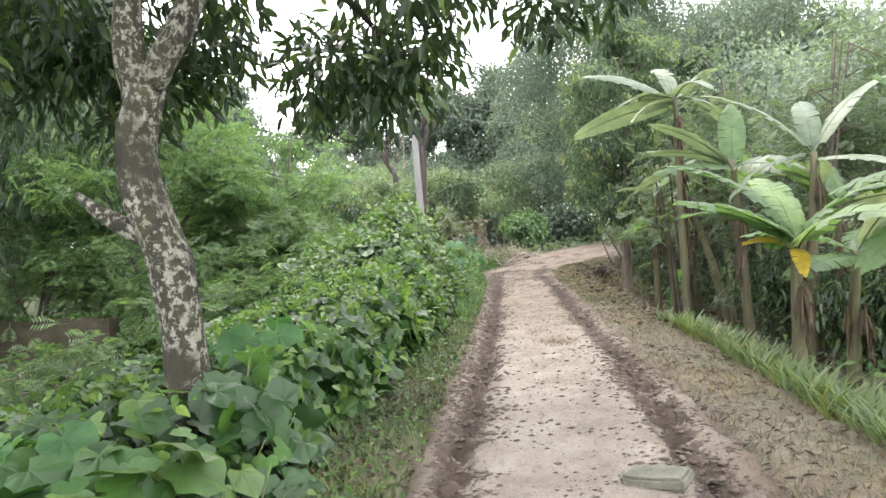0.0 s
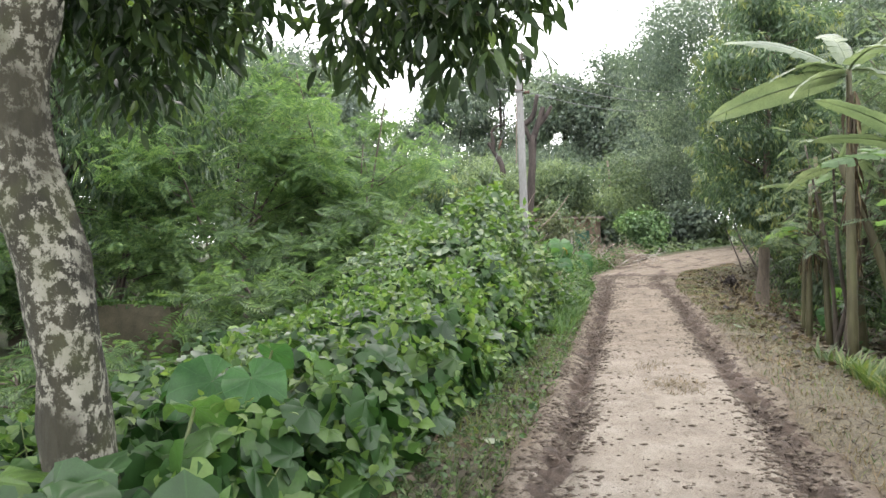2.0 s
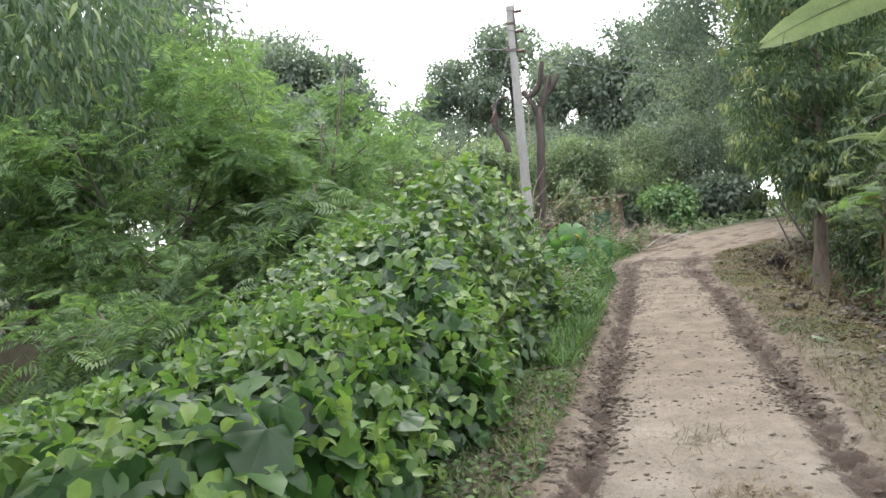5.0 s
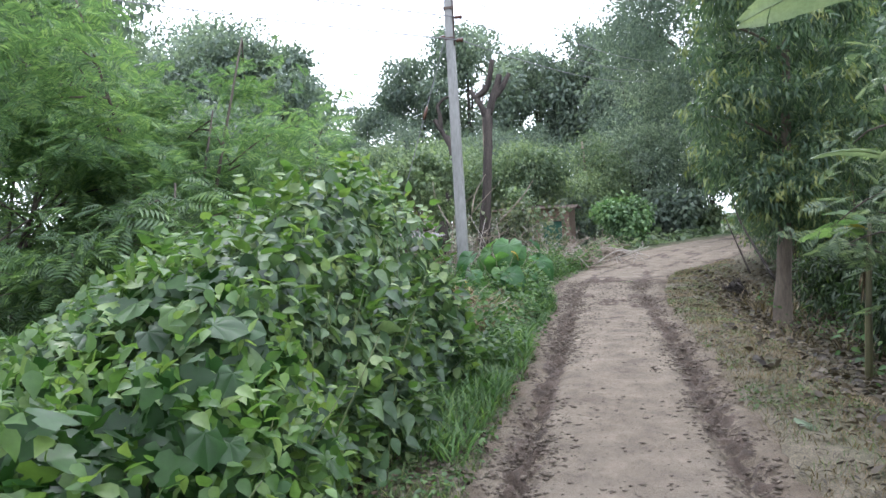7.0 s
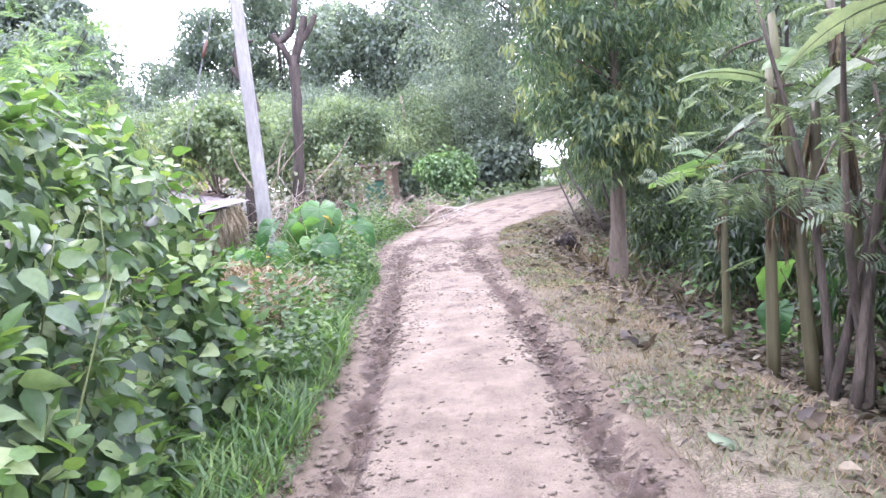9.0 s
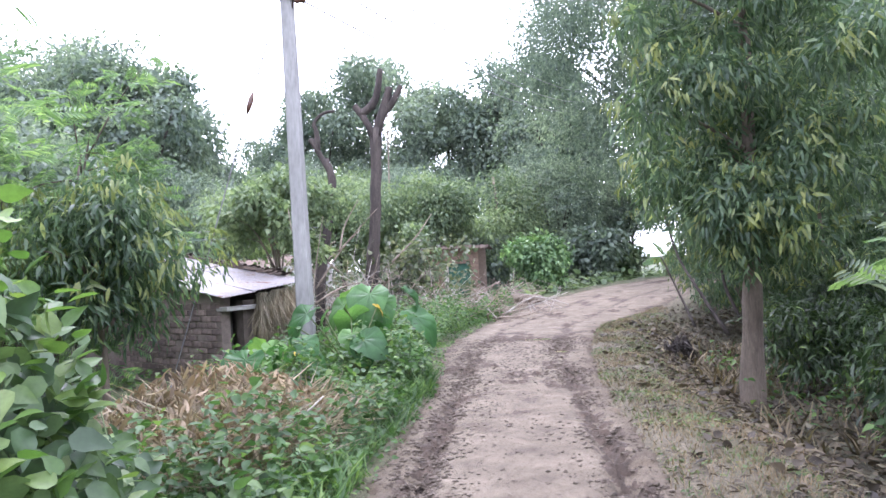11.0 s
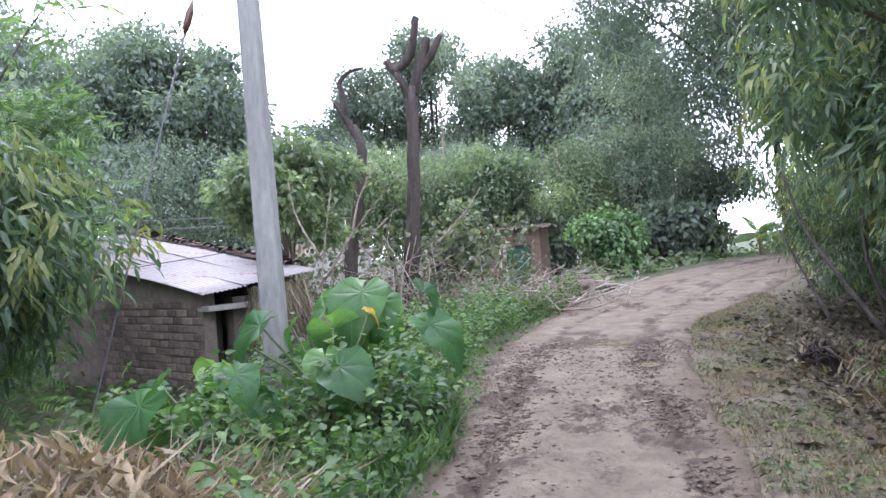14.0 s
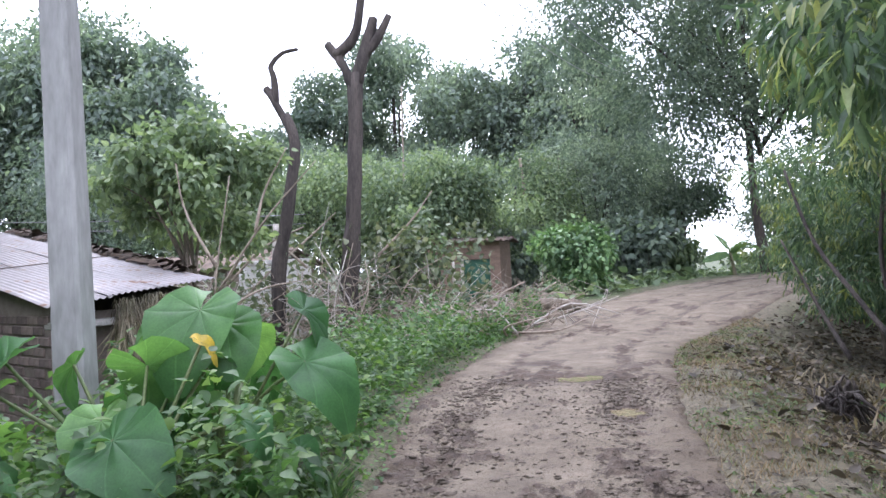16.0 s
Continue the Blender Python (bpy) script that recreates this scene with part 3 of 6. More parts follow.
def build_road():
    s = np.r_[np.arange(12, 48, 0.034), np.arange(48, 112, 0.25)]
    cx, cy = np.interp(s, ARC, LINE[:, 0]), np.interp(s, ARC, LINE[:, 1])
    tx, ty = np.interp(s, ARC, TAN[:, 0]), np.interp(s, ARC, TAN[:, 1])
    w = np.linspace(-1, 1, 91)
    h = road_half(cy)[:, None]
    U = w[None] * (h + 0.12)
    X, Y = cx[:, None] + U * ty[:, None], cy[:, None] - U * tx[:, None]
    ry = np.repeat(cy[:, None], len(w), 1)
    Z, rut, lug, tread, churn, puddle = road_surface(X, Y, U, ry, h)
    me = grid_mesh("dirt_road", X, Y, Z)
    crumbs = sstep(0.50, 0.66, fbm(X * 3.5, Y * 2.6, 77, 3)) * (0.07 + 0.13 * sstep(19, 23, ry))
    edge = sstep(h - 0.55, h - 0.15, np.abs(U) + 0.35 * (fbm(X * 2.5, Y * 2.5, 78) - 0.47))
    wet = np.clip(rut * (0.2 + 1.25 * sstep(0.34, 0.56, lug) + 0.3 * tread) + 0.45 * churn * sstep(0.35, 0.55, lug) + 0.6 * puddle + np.where(U < 0, 0.1, 0.03) * edge + crumbs + 0.13 * sstep(20, 25, ry), 0, 1)
    attribute(me, "wet", wet)
    attribute(me, "browner", sstep(10.5, 17, ry + 3 * (fbm(X, Y, 91) - 0.47)))
    attribute(me, "soil", sstep(h - 0.5, h - 0.1, np.abs(U) + 0.5 * (fbm(X * 3, Y * 3, 79) - 0.47)))
    me.materials.append(M_ROAD)
    tagged(new("dirt_road", me), "pale dried-mud village track with two churned wheel ruts", "dirt road", kind="structure")


PUDDLES = [(0.75, 29.0, 0.42, 0.32), (1.12, 27.2, 0.22, 0.22), (0.25, 30.2, 0.3, 0.25)]
build_ground()
build_road()
for px, py, pa, pb in PUDDLES[:2]:
    bm = bmesh.new()
    ring = [bm.verts.new((px + pa * 0.95 * math.cos(a) * (1 + 0.2 * math.sin(3 * a)), py + pb * 0.95 * math.sin(a), road_height(py) - 0.022)) for a in np.linspace(0, 2 * math.pi, 40)[:-1]]
    bm.faces.new(ring)
    me = bpy.data.meshes.new("puddle")
    bm.to_mesh(me)
    bm.free()
    me.materials.append(M_WATER)
    tagged(new("puddle", me), "shallow puddle of brown muddy water in the road", "puddle", kind="structure")


# ---- trees ----
def crown_leaves(name, kind, blobs, n, size, droop=0.3, flat=0.3, seed=1, shell=0.55, jitter=0.25):
    """Leaves over the outsides of many clumps; blobs: rows of x, y, z, radius."""
    r = np.random.default_rng(seed)
    blobs = np.array(blobs, float)
    pick = r.choice(len(blobs), n, p=blobs[:, 3] ** 2 / (blobs[:, 3] ** 2).sum())
    d = unit(r.normal(size=(n, 3)) + (0, 0, 0.25))
    rad = blobs[pick, 3] * (shell + (1 - shell) * r.random(n) ** 0.6) * (1 + jitter * r.normal(size=n))
    pos = blobs[pick, :3] + d * rad[:, None] * (1, 1, 0.8)
    axis = unit(d * 0.7 + unit(r.normal(size=(n, 3))) * 0.8 - np.array((0, 0, droop * 2)))
    normal = unit(d * 0.6 + (0, 0, flat * 2) + unit(r.normal(size=(n, 3))) * 0.7)
    return leaf_cloud(name, kind, pos, axis, normal, size * (0.65 + 0.7 * r.random(n)))


def broad_tree(name, label, loc, height, radius, leaves, size, leaf_mat, bark, seed, trunk_r=0.3, low=0.35, blobs=22, kind="kite", group="", shape=0.75, droop=0.3):
    r = np.random.default_rng(seed)
    x, y = loc
    z = float(land(np.array([x]), np.array([y]))[0])
    t = thing(name, label, "tree", (x, y, z), group)
    c = np.array((x, y, z + height * (1 + low) / 2))
    half = height * (1 - low) / 2
    cl = []
    for k in range(blobs):
        d = unit(r.normal(size=3) + (0, 0, 0.15))
        q = 0.3 + 0.62 * r.random() ** 0.7
        cl.append((*(c + d * q * (radius, radius, half)), radius * (0.26 + 0.2 * r.random()) * shape / 0.75 * (24 / max(24, blobs)) ** 0.4))
    bm = bmesh.new()
    top = (x + r.normal() * 0.3, y, z + height * 0.75)
    limb(bm, [(x, y, z - 0.3), (x + r.normal() * 0.2, y + r.normal() * 0.2, z + height * low * 0.8), top], trunk_r, trunk_r * 0.25, 10, 8)
    for k in range(min(7, blobs)):
        b = cl[k]
        base = (x, y, z + height * (low * 0.75 + 0.25 * r.random()))
        mid = ((x + b[0]) / 2, (y + b[1]) / 2, (base[2] + b[2]) / 2 + 0.4)
        limb(bm, [base, mid, b[:3]], trunk_r * 0.45, trunk_r * 0.08, 7, 6)
    part("trunk", bm, bark, t)
    part("crown", crown_leaves("crown", kind, cl, leaves, size, droop, seed=seed), leaf_mat, t)
    return t


def land_z(x, y):
    return float(land(np.array([float(x)]), np.array([float(y)]))[0])


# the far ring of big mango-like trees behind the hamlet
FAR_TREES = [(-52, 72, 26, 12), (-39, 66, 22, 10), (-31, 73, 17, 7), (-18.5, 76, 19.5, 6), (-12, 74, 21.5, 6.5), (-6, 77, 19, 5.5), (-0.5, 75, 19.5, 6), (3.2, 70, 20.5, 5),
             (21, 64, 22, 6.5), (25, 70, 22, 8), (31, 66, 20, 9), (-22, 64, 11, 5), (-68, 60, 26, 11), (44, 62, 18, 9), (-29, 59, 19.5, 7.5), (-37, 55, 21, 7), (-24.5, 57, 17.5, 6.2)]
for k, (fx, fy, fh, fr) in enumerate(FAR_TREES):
    broad_tree("mango_tree", "tall dense dark-green mango tree behind the village houses", (fx, fy), fh, fr, int(12000 + 1700 * fr), 0.40, M_FAR_HAZED, M_BARK_DARK, 100 + k, 0.45, 0.12, 60, group="far trees")
MID_TREES = [(-21, 50, 8.5, 4.5, M_FAR_HAZED, 0.15), (-30, 47, 12, 6, M_FAR_HAZED, 0.15), (-16, 52, 8, 4, M_FAR_HAZED, 0.1), (-8.5, 49, 6.4, 3.2, M_FAR_LIGHT, 0.25), (-4.2, 46.5, 6.2, 2.7, M_FAR_LIGHT, 0.25), (-12, 47, 6.5, 3, M_FAR_LIGHT, 0.2),
             (-1.2, 52, 6.6, 3.0, M_FAR_LIGHT, 0.05), (2.0, 54, 7.5, 3.2, M_FAR_HAZED, 0.05), (6.4, 56, 6.8, 2.3, M_FAR_HAZED, 0.3), (12.6, 60, 8.0, 2.6, M_FAR_HAZED, 0.1), (17, 57, 8.0, 3.2, M_FAR_HAZED, 0.1), (-15, 62, 9.5, 4.5, M_FAR_HAZED, 0.0), (-7, 63, 9.5, 4.5, M_FAR_HAZED, 0.0), (0, 64, 9.5, 4.0, M_FAR_HAZED, 0.0), (-25, 58, 9, 4.5, M_FAR_HAZED, 0.0)]
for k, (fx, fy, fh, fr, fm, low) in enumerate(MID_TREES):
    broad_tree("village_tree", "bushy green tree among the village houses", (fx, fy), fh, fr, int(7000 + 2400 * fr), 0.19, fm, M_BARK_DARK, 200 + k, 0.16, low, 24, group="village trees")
broad_tree("light_green_tree", "slim young tree with a light green crown behind the shed", (-4.95, 30.6), 4.5, 1.4, 6500, 0.13, M_FAR_LIGHT, M_BARK_PALE, 251, 0.06, 0.45, 40, "ovate", shape=0.62)
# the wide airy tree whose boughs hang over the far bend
broad_tree("spreading_tree", "large airy dark tree with boughs over the road bend", (8.4, 49.5), 17, 8.6, 105000, 0.18, M_FAR_HAZED, M_BARK_DARK, 301, 0.22, 0.27, 80, "kite", shape=0.75)
broad_tree("spreading_tree", "large airy dark tree with boughs over the road bend", (13.0, 41.5), 14, 5.5, 30000, 0.2, M_FAR_HAZED, M_BARK_DARK, 302, 0.35, 0.3, 28, "kite", shape=0.65)
broad_tree("spreading_tree", "dense dark tree leaning over the road bend", (10.9, 41.4), 10.5, 4.0, 26000, 0.2, M_DROOP, M_BARK_DARK, 303, 0.25, 0.4, 34, "kite", shape=0.8)
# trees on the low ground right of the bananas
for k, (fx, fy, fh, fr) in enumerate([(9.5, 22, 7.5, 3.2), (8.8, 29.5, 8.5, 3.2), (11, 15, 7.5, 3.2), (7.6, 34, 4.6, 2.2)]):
    broad_tree("shade_tree", "dense dark tree shading the banana grove", (fx, fy), fh, fr, 9000, 0.2, M_FAR_HAZED if k != 3 else M_DROOP, M_BARK_DARK, 320 + k, 0.2, 0.05, 30, group="shade trees")
# olive tree with small drooping leaves on the low ground to the left
broad_tree("bamboo_leaved_tree", "large olive-green tree with thin drooping leaves", (-12.5, 19), 10.5, 4.8, 30000, 0.25, M_DROOP, M_BARK_DARK, 330, 0.3, 0.1, 40, "lance", droop=0.7)
broad_tree("bamboo_leaved_tree", "large olive-green tree with thin drooping leaves", (-9.5, 10.5), 8.5, 3.2, 15000, 0.24, M_DROOP, M_BARK_DARK, 331, 0.25, 0.25, 30, "lance", droop=0.7)
broad_tree("village_tree", "tall dark tree behind the feathery thicket", (-21, 31), 17, 5.5, 24000, 0.3, M_FAR_HAZED, M_BARK_DARK, 334, 0.35, 0.2, 40)
broad_tree("village_tree", "tall dark tree behind the feathery thicket", (-13, 30), 7.0, 3.4, 10000, 0.22, M_FAR_HAZED, M_BARK_DARK, 333, 0.3, 0.2, 30)


def pinnate_tree(x, y, h, r, fronds, size, seed, mat=None):
    """A slender many-stemmed tree with flat sprays of feathery leaves."""
    q = np.random.default_rng(seed)
    z = land_z(x, y)
    t = thing("feathery_tree", "slender light-green tree with flat feathery fronds", "tree", (x, y, z), "feathery trees")
    bm = bmesh.new()
    tips = []
    for k in range(5):
        a = q.random() * 6.28
        e = (x + math.cos(a) * r * 0.55, y + math.sin(a) * r * 0.55, z + h * (0.6 + 0.35 * q.random()))
        b0 = (x + q.normal() * 0.12, y + q.normal() * 0.12, z - 0.1)
        limb(bm, [b0, (x + math.cos(a) * r * 0.2, y + math.sin(a) * r * 0.2, z + h * 0.35), e], 0.05, 0.012, 8, 6)
        for j in range(7):
            s = 0.4 + 0.6 * q.random()
            a2 = a + q.normal() * 1.1
            c0 = Vector(b0).lerp(Vector(e), s)
            c1 = c0 + Vector((math.cos(a2) * r * 0.55, math.sin(a2) * r * 0.55, h * 0.10 * q.normal() + 0.1))
            limb(bm, [c0, (c0 + c1) / 2 + Vector((0, 0, 0.08)), c1], 0.016, 0.005, 5, 5)
            tips += [c0.lerp(c1, 0.55), c1, c0.lerp(c1, 0.8)]
    part("trunk", bm, M_BARK, t)
    tips = np.array([tuple(p) for p in tips])
    n = int(fronds * 1.3)
    pick = q.integers(len(tips), size=n)
    pos = tips[pick] + q.normal(size=(n, 3)) * (0.26 * r * 0.5, 0.26 * r * 0.5, 0.17)
    a = q.random(n) * 6.283
    axis = np.stack([np.cos(a), np.sin(a), -0.2 + 0.45 * q.normal(size=n)], 1)
    normal = unit(np.stack([q.normal(size=n) * 0.5, q.normal(size=n) * 0.5 - 0.2, np.ones(n)], 1))
    part("crown", leaf_cloud("crown", "frond", pos, axis, normal, size * (0.7 + 0.6 * q.random(n))), mat or M_FEATHER, t)


for k, (fx, fy, fh, fr, fn) in enumerate([(-5.4, 19.8, 6.4, 2.3, 2300), (-7.9, 18.8, 5.4, 2.3, 1900), (-10.2, 18, 3.9, 2.0, 1500), (-5.9, 24.0, 4.6, 1.5, 1000), (-6.0, 17.9, 2.5, 1.6, 1300),
                                          (-4.2, 17.6, 2.9, 1.4, 900), (-11.6, 15.2, 2.6, 1.8, 1300), (-4.2, 14.6, 1.5, 1.2, 700), (-8.8, 26.5, 4.2, 1.8, 900), (-12, 14, 3.2, 2.2, 1200), (-8.8, 11.6, 1.3, 1.2, 600), (-5.0, 10.8, 0.8, 0.9, 400)]):
    pinnate_tree(fx, fy, fh, fr, fn, 0.38 if fy > 13 else 0.3, 400 + k, M_FEATHER_DARK if fh < 3 else None)
# feathery spray of a drumstick-like tree above the bananas
pinnate_tree(5.3, 16.0, 5.6, 1.8, 700, 0.36, 431, M_FEATHER_GREY)
pinnate_tree(5.9, 21.0, 6.0, 1.7, 500, 0.36, 432, M_FEATHER_GREY)
pinnate_tree(3.8, 18.7, 4.4, 1.2, 380, 0.3, 433, M_FEATHER_GREY)


def left_tree():
    """The lichen-spotted tree at the roadside; its drooping dark leaves hang over the track."""
    x, y = -1.78, 8.25
    t = thing("mango_tree", "roadside tree with white-lichened leaning trunk and dark drooping leaves", "tree", (x, y, land_z(x, y)))
    bm = bmesh.new()
    limb(bm, [(x, y, -0.3), (x - 0.03, y, 0.4), (-1.86, 8.2, 1.25), (-2.06, 8.2, 1.95), (-1.97, 8.22, 2.5)], 0.155, 0.125, 16, 14, 0.3)
    part("trunk", bm, M_TRUNK, t)
    for pts, a, b in (([(-2.0, 8.22, 2.4), (-2.04, 8.2, 3.0), (-1.95, 8.4, 4.4), (-1.3, 9.2, 5.6)], 0.115, 0.05),
                      ([(-1.97, 8.22, 2.45), (-1.72, 8.25, 2.85), (-1.5, 8.5, 3.4), (-0.9, 9.6, 4.3), (0.2, 10.8, 4.2)], 0.105, 0.035),
                      ([(-1.95, 8.2, 1.45), (-2.2, 8.2, 1.62), (-2.36, 8.2, 1.72), (-2.5, 8.22, 1.84)], 0.08, 0.02),
                      ([(-2.0, 8.3, 3.2), (-3.0, 9.0, 4.0), (-4.0, 10.0, 4.4)], 0.08, 0.025),
                      ([(-1.4, 8.8, 3.6), (-0.9, 10.0, 3.5), (-0.6, 11.0, 3.0)], 0.05, 0.012),
                      ([(-0.5, 10.0, 4.2), (0.6, 10.6, 3.9), (1.6, 11.0, 3.6)], 0.04, 0.01)):
        bm = bmesh.new()
        limb(bm, pts, a, b, 12, 10, 0.3)
        part("branch", bm, M_TRUNK, t)
    q = np.random.default_rng(71)
    # the clumps high over the trunk are out of view, added to shade it
    blobs = [(-0.75, 10.9, 2.95, 0.62), (-1.3, 10.6, 3.2, 0.6), (0.1, 10.9, 4.1, 0.6), (0.75, 10.9, 3.6, 0.45), (-0.4, 10.8, 3.3, 0.5), (1.4, 11.0, 3.9, 0.6),
             (-0.4, 10.2, 3.9, 0.8), (-3.3, 10.0, 3.5, 0.7), (-3.9, 10.3, 3.4, 0.8), (-1.4, 9.6, 4.4, 0.9), (-4.4, 10.2, 4.2, 1.0), (0.3, 9.8, 4.6, 0.8),
             (-3.0, 10.6, 3.1, 0.6), (-2.6, 10.8, 3.5, 0.6), (-3.6, 10.8, 2.75, 0.5), (-2.3, 10.2, 3.9, 0.6), (-3.2, 8.8, 3.6, 0.6), (-3.6, 8.4, 3.0, 0.5), (-1.0, 11.3, 3.3, 0.4), (-1.6, 11.0, 2.9, 0.4), (-4.6, 9.4, 3.2, 0.8), (2.2, 10.6, 4.2, 0.6), (-2.2, 8.0, 5.2, 1.2), (-0.8, 8.6, 5.4, 1.2), (-2.0, 7.2, 4.9, 1.2), (-0.9, 7.4, 5.1, 1.2), (-3.0, 8.4, 4.8, 1.1), (-1.3, 8.3, 4.6, 0.9), (0.3, 8.2, 5.4, 1.1), (-2.6, 6.4, 5.0, 1.1), (-1.2, 6.4, 5.2, 1.1)]
    part("crown", crown_leaves("crown", "mango", blobs, 21000, 0.18, 0.4, 0.3, 72, 0.1, 0.08), M_MANGO, t)


left_tree()


def drooping_tree(x, y, h, r, base, n, seed, trunk_r, label, size=0.2, lean=(0, 0), bark=None, clumps=46, sprays=160):
    """A roadside tree hung with long narrow leaves, clothed low down; paler sprays hang at the outside."""
    q = np.random.default_rng(seed)
    z = land_z(x, y) - 0.05
    t = thing("drooping_leaf_tree", label, "tree", (x, y, z))
    bm = bmesh.new()
    limb(bm, [(x - 0.05, y, z - 0.25), (x, y, z + 0.3), (x + lean[0] * 0.4, y, z + h * 0.35), (x + lean[0], y + lean[1], z + h)], trunk_r * 1.15, trunk_r * 0.2, 18, 14, 0.22)
    part("trunk", bm, bark or M_BARK_PALE, t)
    cl, tips = [], []
    for k in range(clumps):
        s = q.random()
        zz = z + base + (h - base) * s
        a = q.random() * 6.283
        w = r * float(np.interp(s, (0, 0.15, 0.4, 0.7, 1), (0.4, 0.7, 0.95, 1.0, 0.45))) * (0.05 + 0.95 * q.random() ** 0.7)
        cl.append((x + lean[0] * s + math.cos(a) * w, y + lean[1] * s + math.sin(a) * w, zz, 0.34 + 0.25 * q.random()))
    for k in range(12):
        b = cl[k]
        bm = bmesh.new()
        zz = max(z + 1.2, b[2] - 0.5)
        limb(bm, [(x + lean[0] * 0.3, y, zz), ((x + b[0]) / 2, (y + b[1]) / 2, zz + 0.4), b[:3]], 0.035, 0.008, 7, 6)
        part("branch", bm, bark or M_BARK_PALE, t)
    part("crown", crown_leaves("crown", "lance", cl, n, size, 0.5, 0.15, seed, 0.25, 0.2), M_DROOP, t)
    m = 11
    c = np.array(cl)[q.integers(len(cl), size=sprays)]
    out = unit(np.stack([c[:, 0] - x, c[:, 1] - y, 0.5 + 0 * c[:, 0]], 1) + 0.5 * q.normal(size=(sprays, 3)))
    p = np.repeat(c[:, :3] + out * (c[:, 3:] * 1.05), m, 0) + np.stack([0.07 * q.normal(size=sprays * m), 0.07 * q.normal(size=sprays * m), -0.13 * np.tile(np.arange(m) / m, sprays)], 1)
    ax = unit(np.repeat(out, m, 0) * 0.35 + q.normal(size=p.shape) * 0.4 - np.array((0, 0, 1.0)))
    part("spray", leaf_cloud("spray", "lance", p, ax, unit(np.repeat(out, m, 0) + 0.4 * q.normal(size=p.shape)), size * (0.7 + 0.6 * q.random(len(p)))), M_DROOP_YOUNG, t, "pale yellow-green hanging young leaves")


drooping_tree(3.70, 25.75, 8.4, 2.1, 2.1, 32000, 501, 0.205, "roadside tree with long drooping leaves and a bare pale trunk", 0.17, (0.35, 0.4), M_BARK_TRUNK, 110, 260)
drooping_tree(-4.55, 23.4, 3.1, 1.1, 1.5, 6500, 502, 0.07, "young tree with long drooping leaves beside the brick shed", 0.16, (0, 0), None, 30, 90)
drooping_tree(5.4, 31.2, 3.9, 1.9, 1.45, 13000, 503, 0.06, "arching bushy tree with narrow leaves on the road bank", 0.13, (-0.6, -0.2), None, 46, 200)
drooping_tree(6.2, 34.4, 3.3, 1.7, 0.8, 10000, 505, 0.05, "low arching bush with narrow leaves beside the road bend", 0.14, (-0.5, -0.2), None, 40, 90)
drooping_tree(5.9, 28.4, 5.6, 1.6, 0.9, 20000, 504, 0.07, "slender tree hung with olive narrow leaves on the shaded bank", 0.14, (-0.2, 0.2), None, 50, 120)


def pollard(name, label, limbs):
    t = thing(name, label, "tree stump", limbs[0][0][0])
    for k, (pts, a, b) in enumerate(limbs):
        bm = bmesh.new()
        limb(bm, pts, a, b, 14, 12, 0.5)
        part("trunk" if k == 0 else "branch", bm, M_BARK_DARK, t)


pollard("pollarded_tree", "tall dark trunk with sawn-off leafless branches",
        [([(-3.95, 35, -0.4), (-3.9, 35, 1.2), (-3.74, 35, 2.6), (-3.62, 35, 4.2), (-3.55, 35, 5.6)], 0.185, 0.148),
         ([(-3.6, 35, 5.3), (-3.85, 35, 5.85), (-4.15, 35, 6.3)], 0.111, 0.089),
         ([(-4.0, 35, 6.0), (-3.62, 35, 6.3), (-3.46, 35, 6.7), (-3.34, 35, 7.3)], 0.111, 0.081),
         ([(-3.55, 35, 5.4), (-3.3, 35, 6.1), (-3.1, 35, 6.75)], 0.141, 0.111),
         ([(-3.3, 35, 6.0), (-3.0, 35, 6.35), (-2.76, 35, 6.78)], 0.096, 0.067)])
pollard("pollarded_tree", "thin bent dark trunk with one lopped crooked branch",
        [([(-5.3, 34.4, -0.4), (-5.2, 34.4, 1.5), (-5.0, 34.4, 2.5), (-4.75, 34.4, 4.0), (-4.95, 34.4, 4.7)], 0.148, 0.096),
         ([(-4.9, 34.4, 4.5), (-5.2, 34.4, 5.1), (-5.35, 34.4, 5.3)], 0.081, 0.067),
         ([(-5.12, 34.4, 4.9), (-5.15, 34.4, 5.5), (-5.2, 34.4, 5.75), (-4.95, 34.4, 6.0), (-4.6, 34.4, 6.05)], 0.074, 0.037)])

# bare thin trunks standing in the far greenery
for k, (bx, by, bh, lean, br) in enumerate([(-0.55, 52, 6.2, -0.55, 0.13), (0.5, 55, 6.6, 0.1, 0.06), (1.3, 56, 6.4, -0.1, 0.05), (2.2, 55, 6.3, 0.2, 0.05), (-0.1, 57, 7.0, 0.0, 0.05), (-8.5, 60, 12.5, 0.3, 0.07)]):
    z = land_z(bx, by)
    t = thing("bare_trunk", "thin bare pale tree trunk among the far bushes", "tree trunk", (bx, by, z), "bare trunks")
    bm = bmesh.new()
    limb(bm, [(bx, by, z - 0.2), (bx + lean * 0.5, by, z + bh * 0.5), (bx + lean, by, z + bh)], br, br * 0.5, 8, 8)
    part("trunk", bm, M_TWIG, t)


# ---- the green bank left of the road ----
def bank_height(y):
    return np.interp(y, [4, 8, 10, 12, 13.8, 15, 16.3, 17.6, 18.4, 19.2], [0.45, 0.55, 0.72, 0.92, 1.15, 1.65, 2.15, 2.1, 1.2, 0.3])


def bank_front(y):
    return np.interp(y, [4, 8, 11, 14, 16, 18, 19.2], [-1.05, -1.08, -0.88, -0.84, -0.86, -0.95, -1.1])


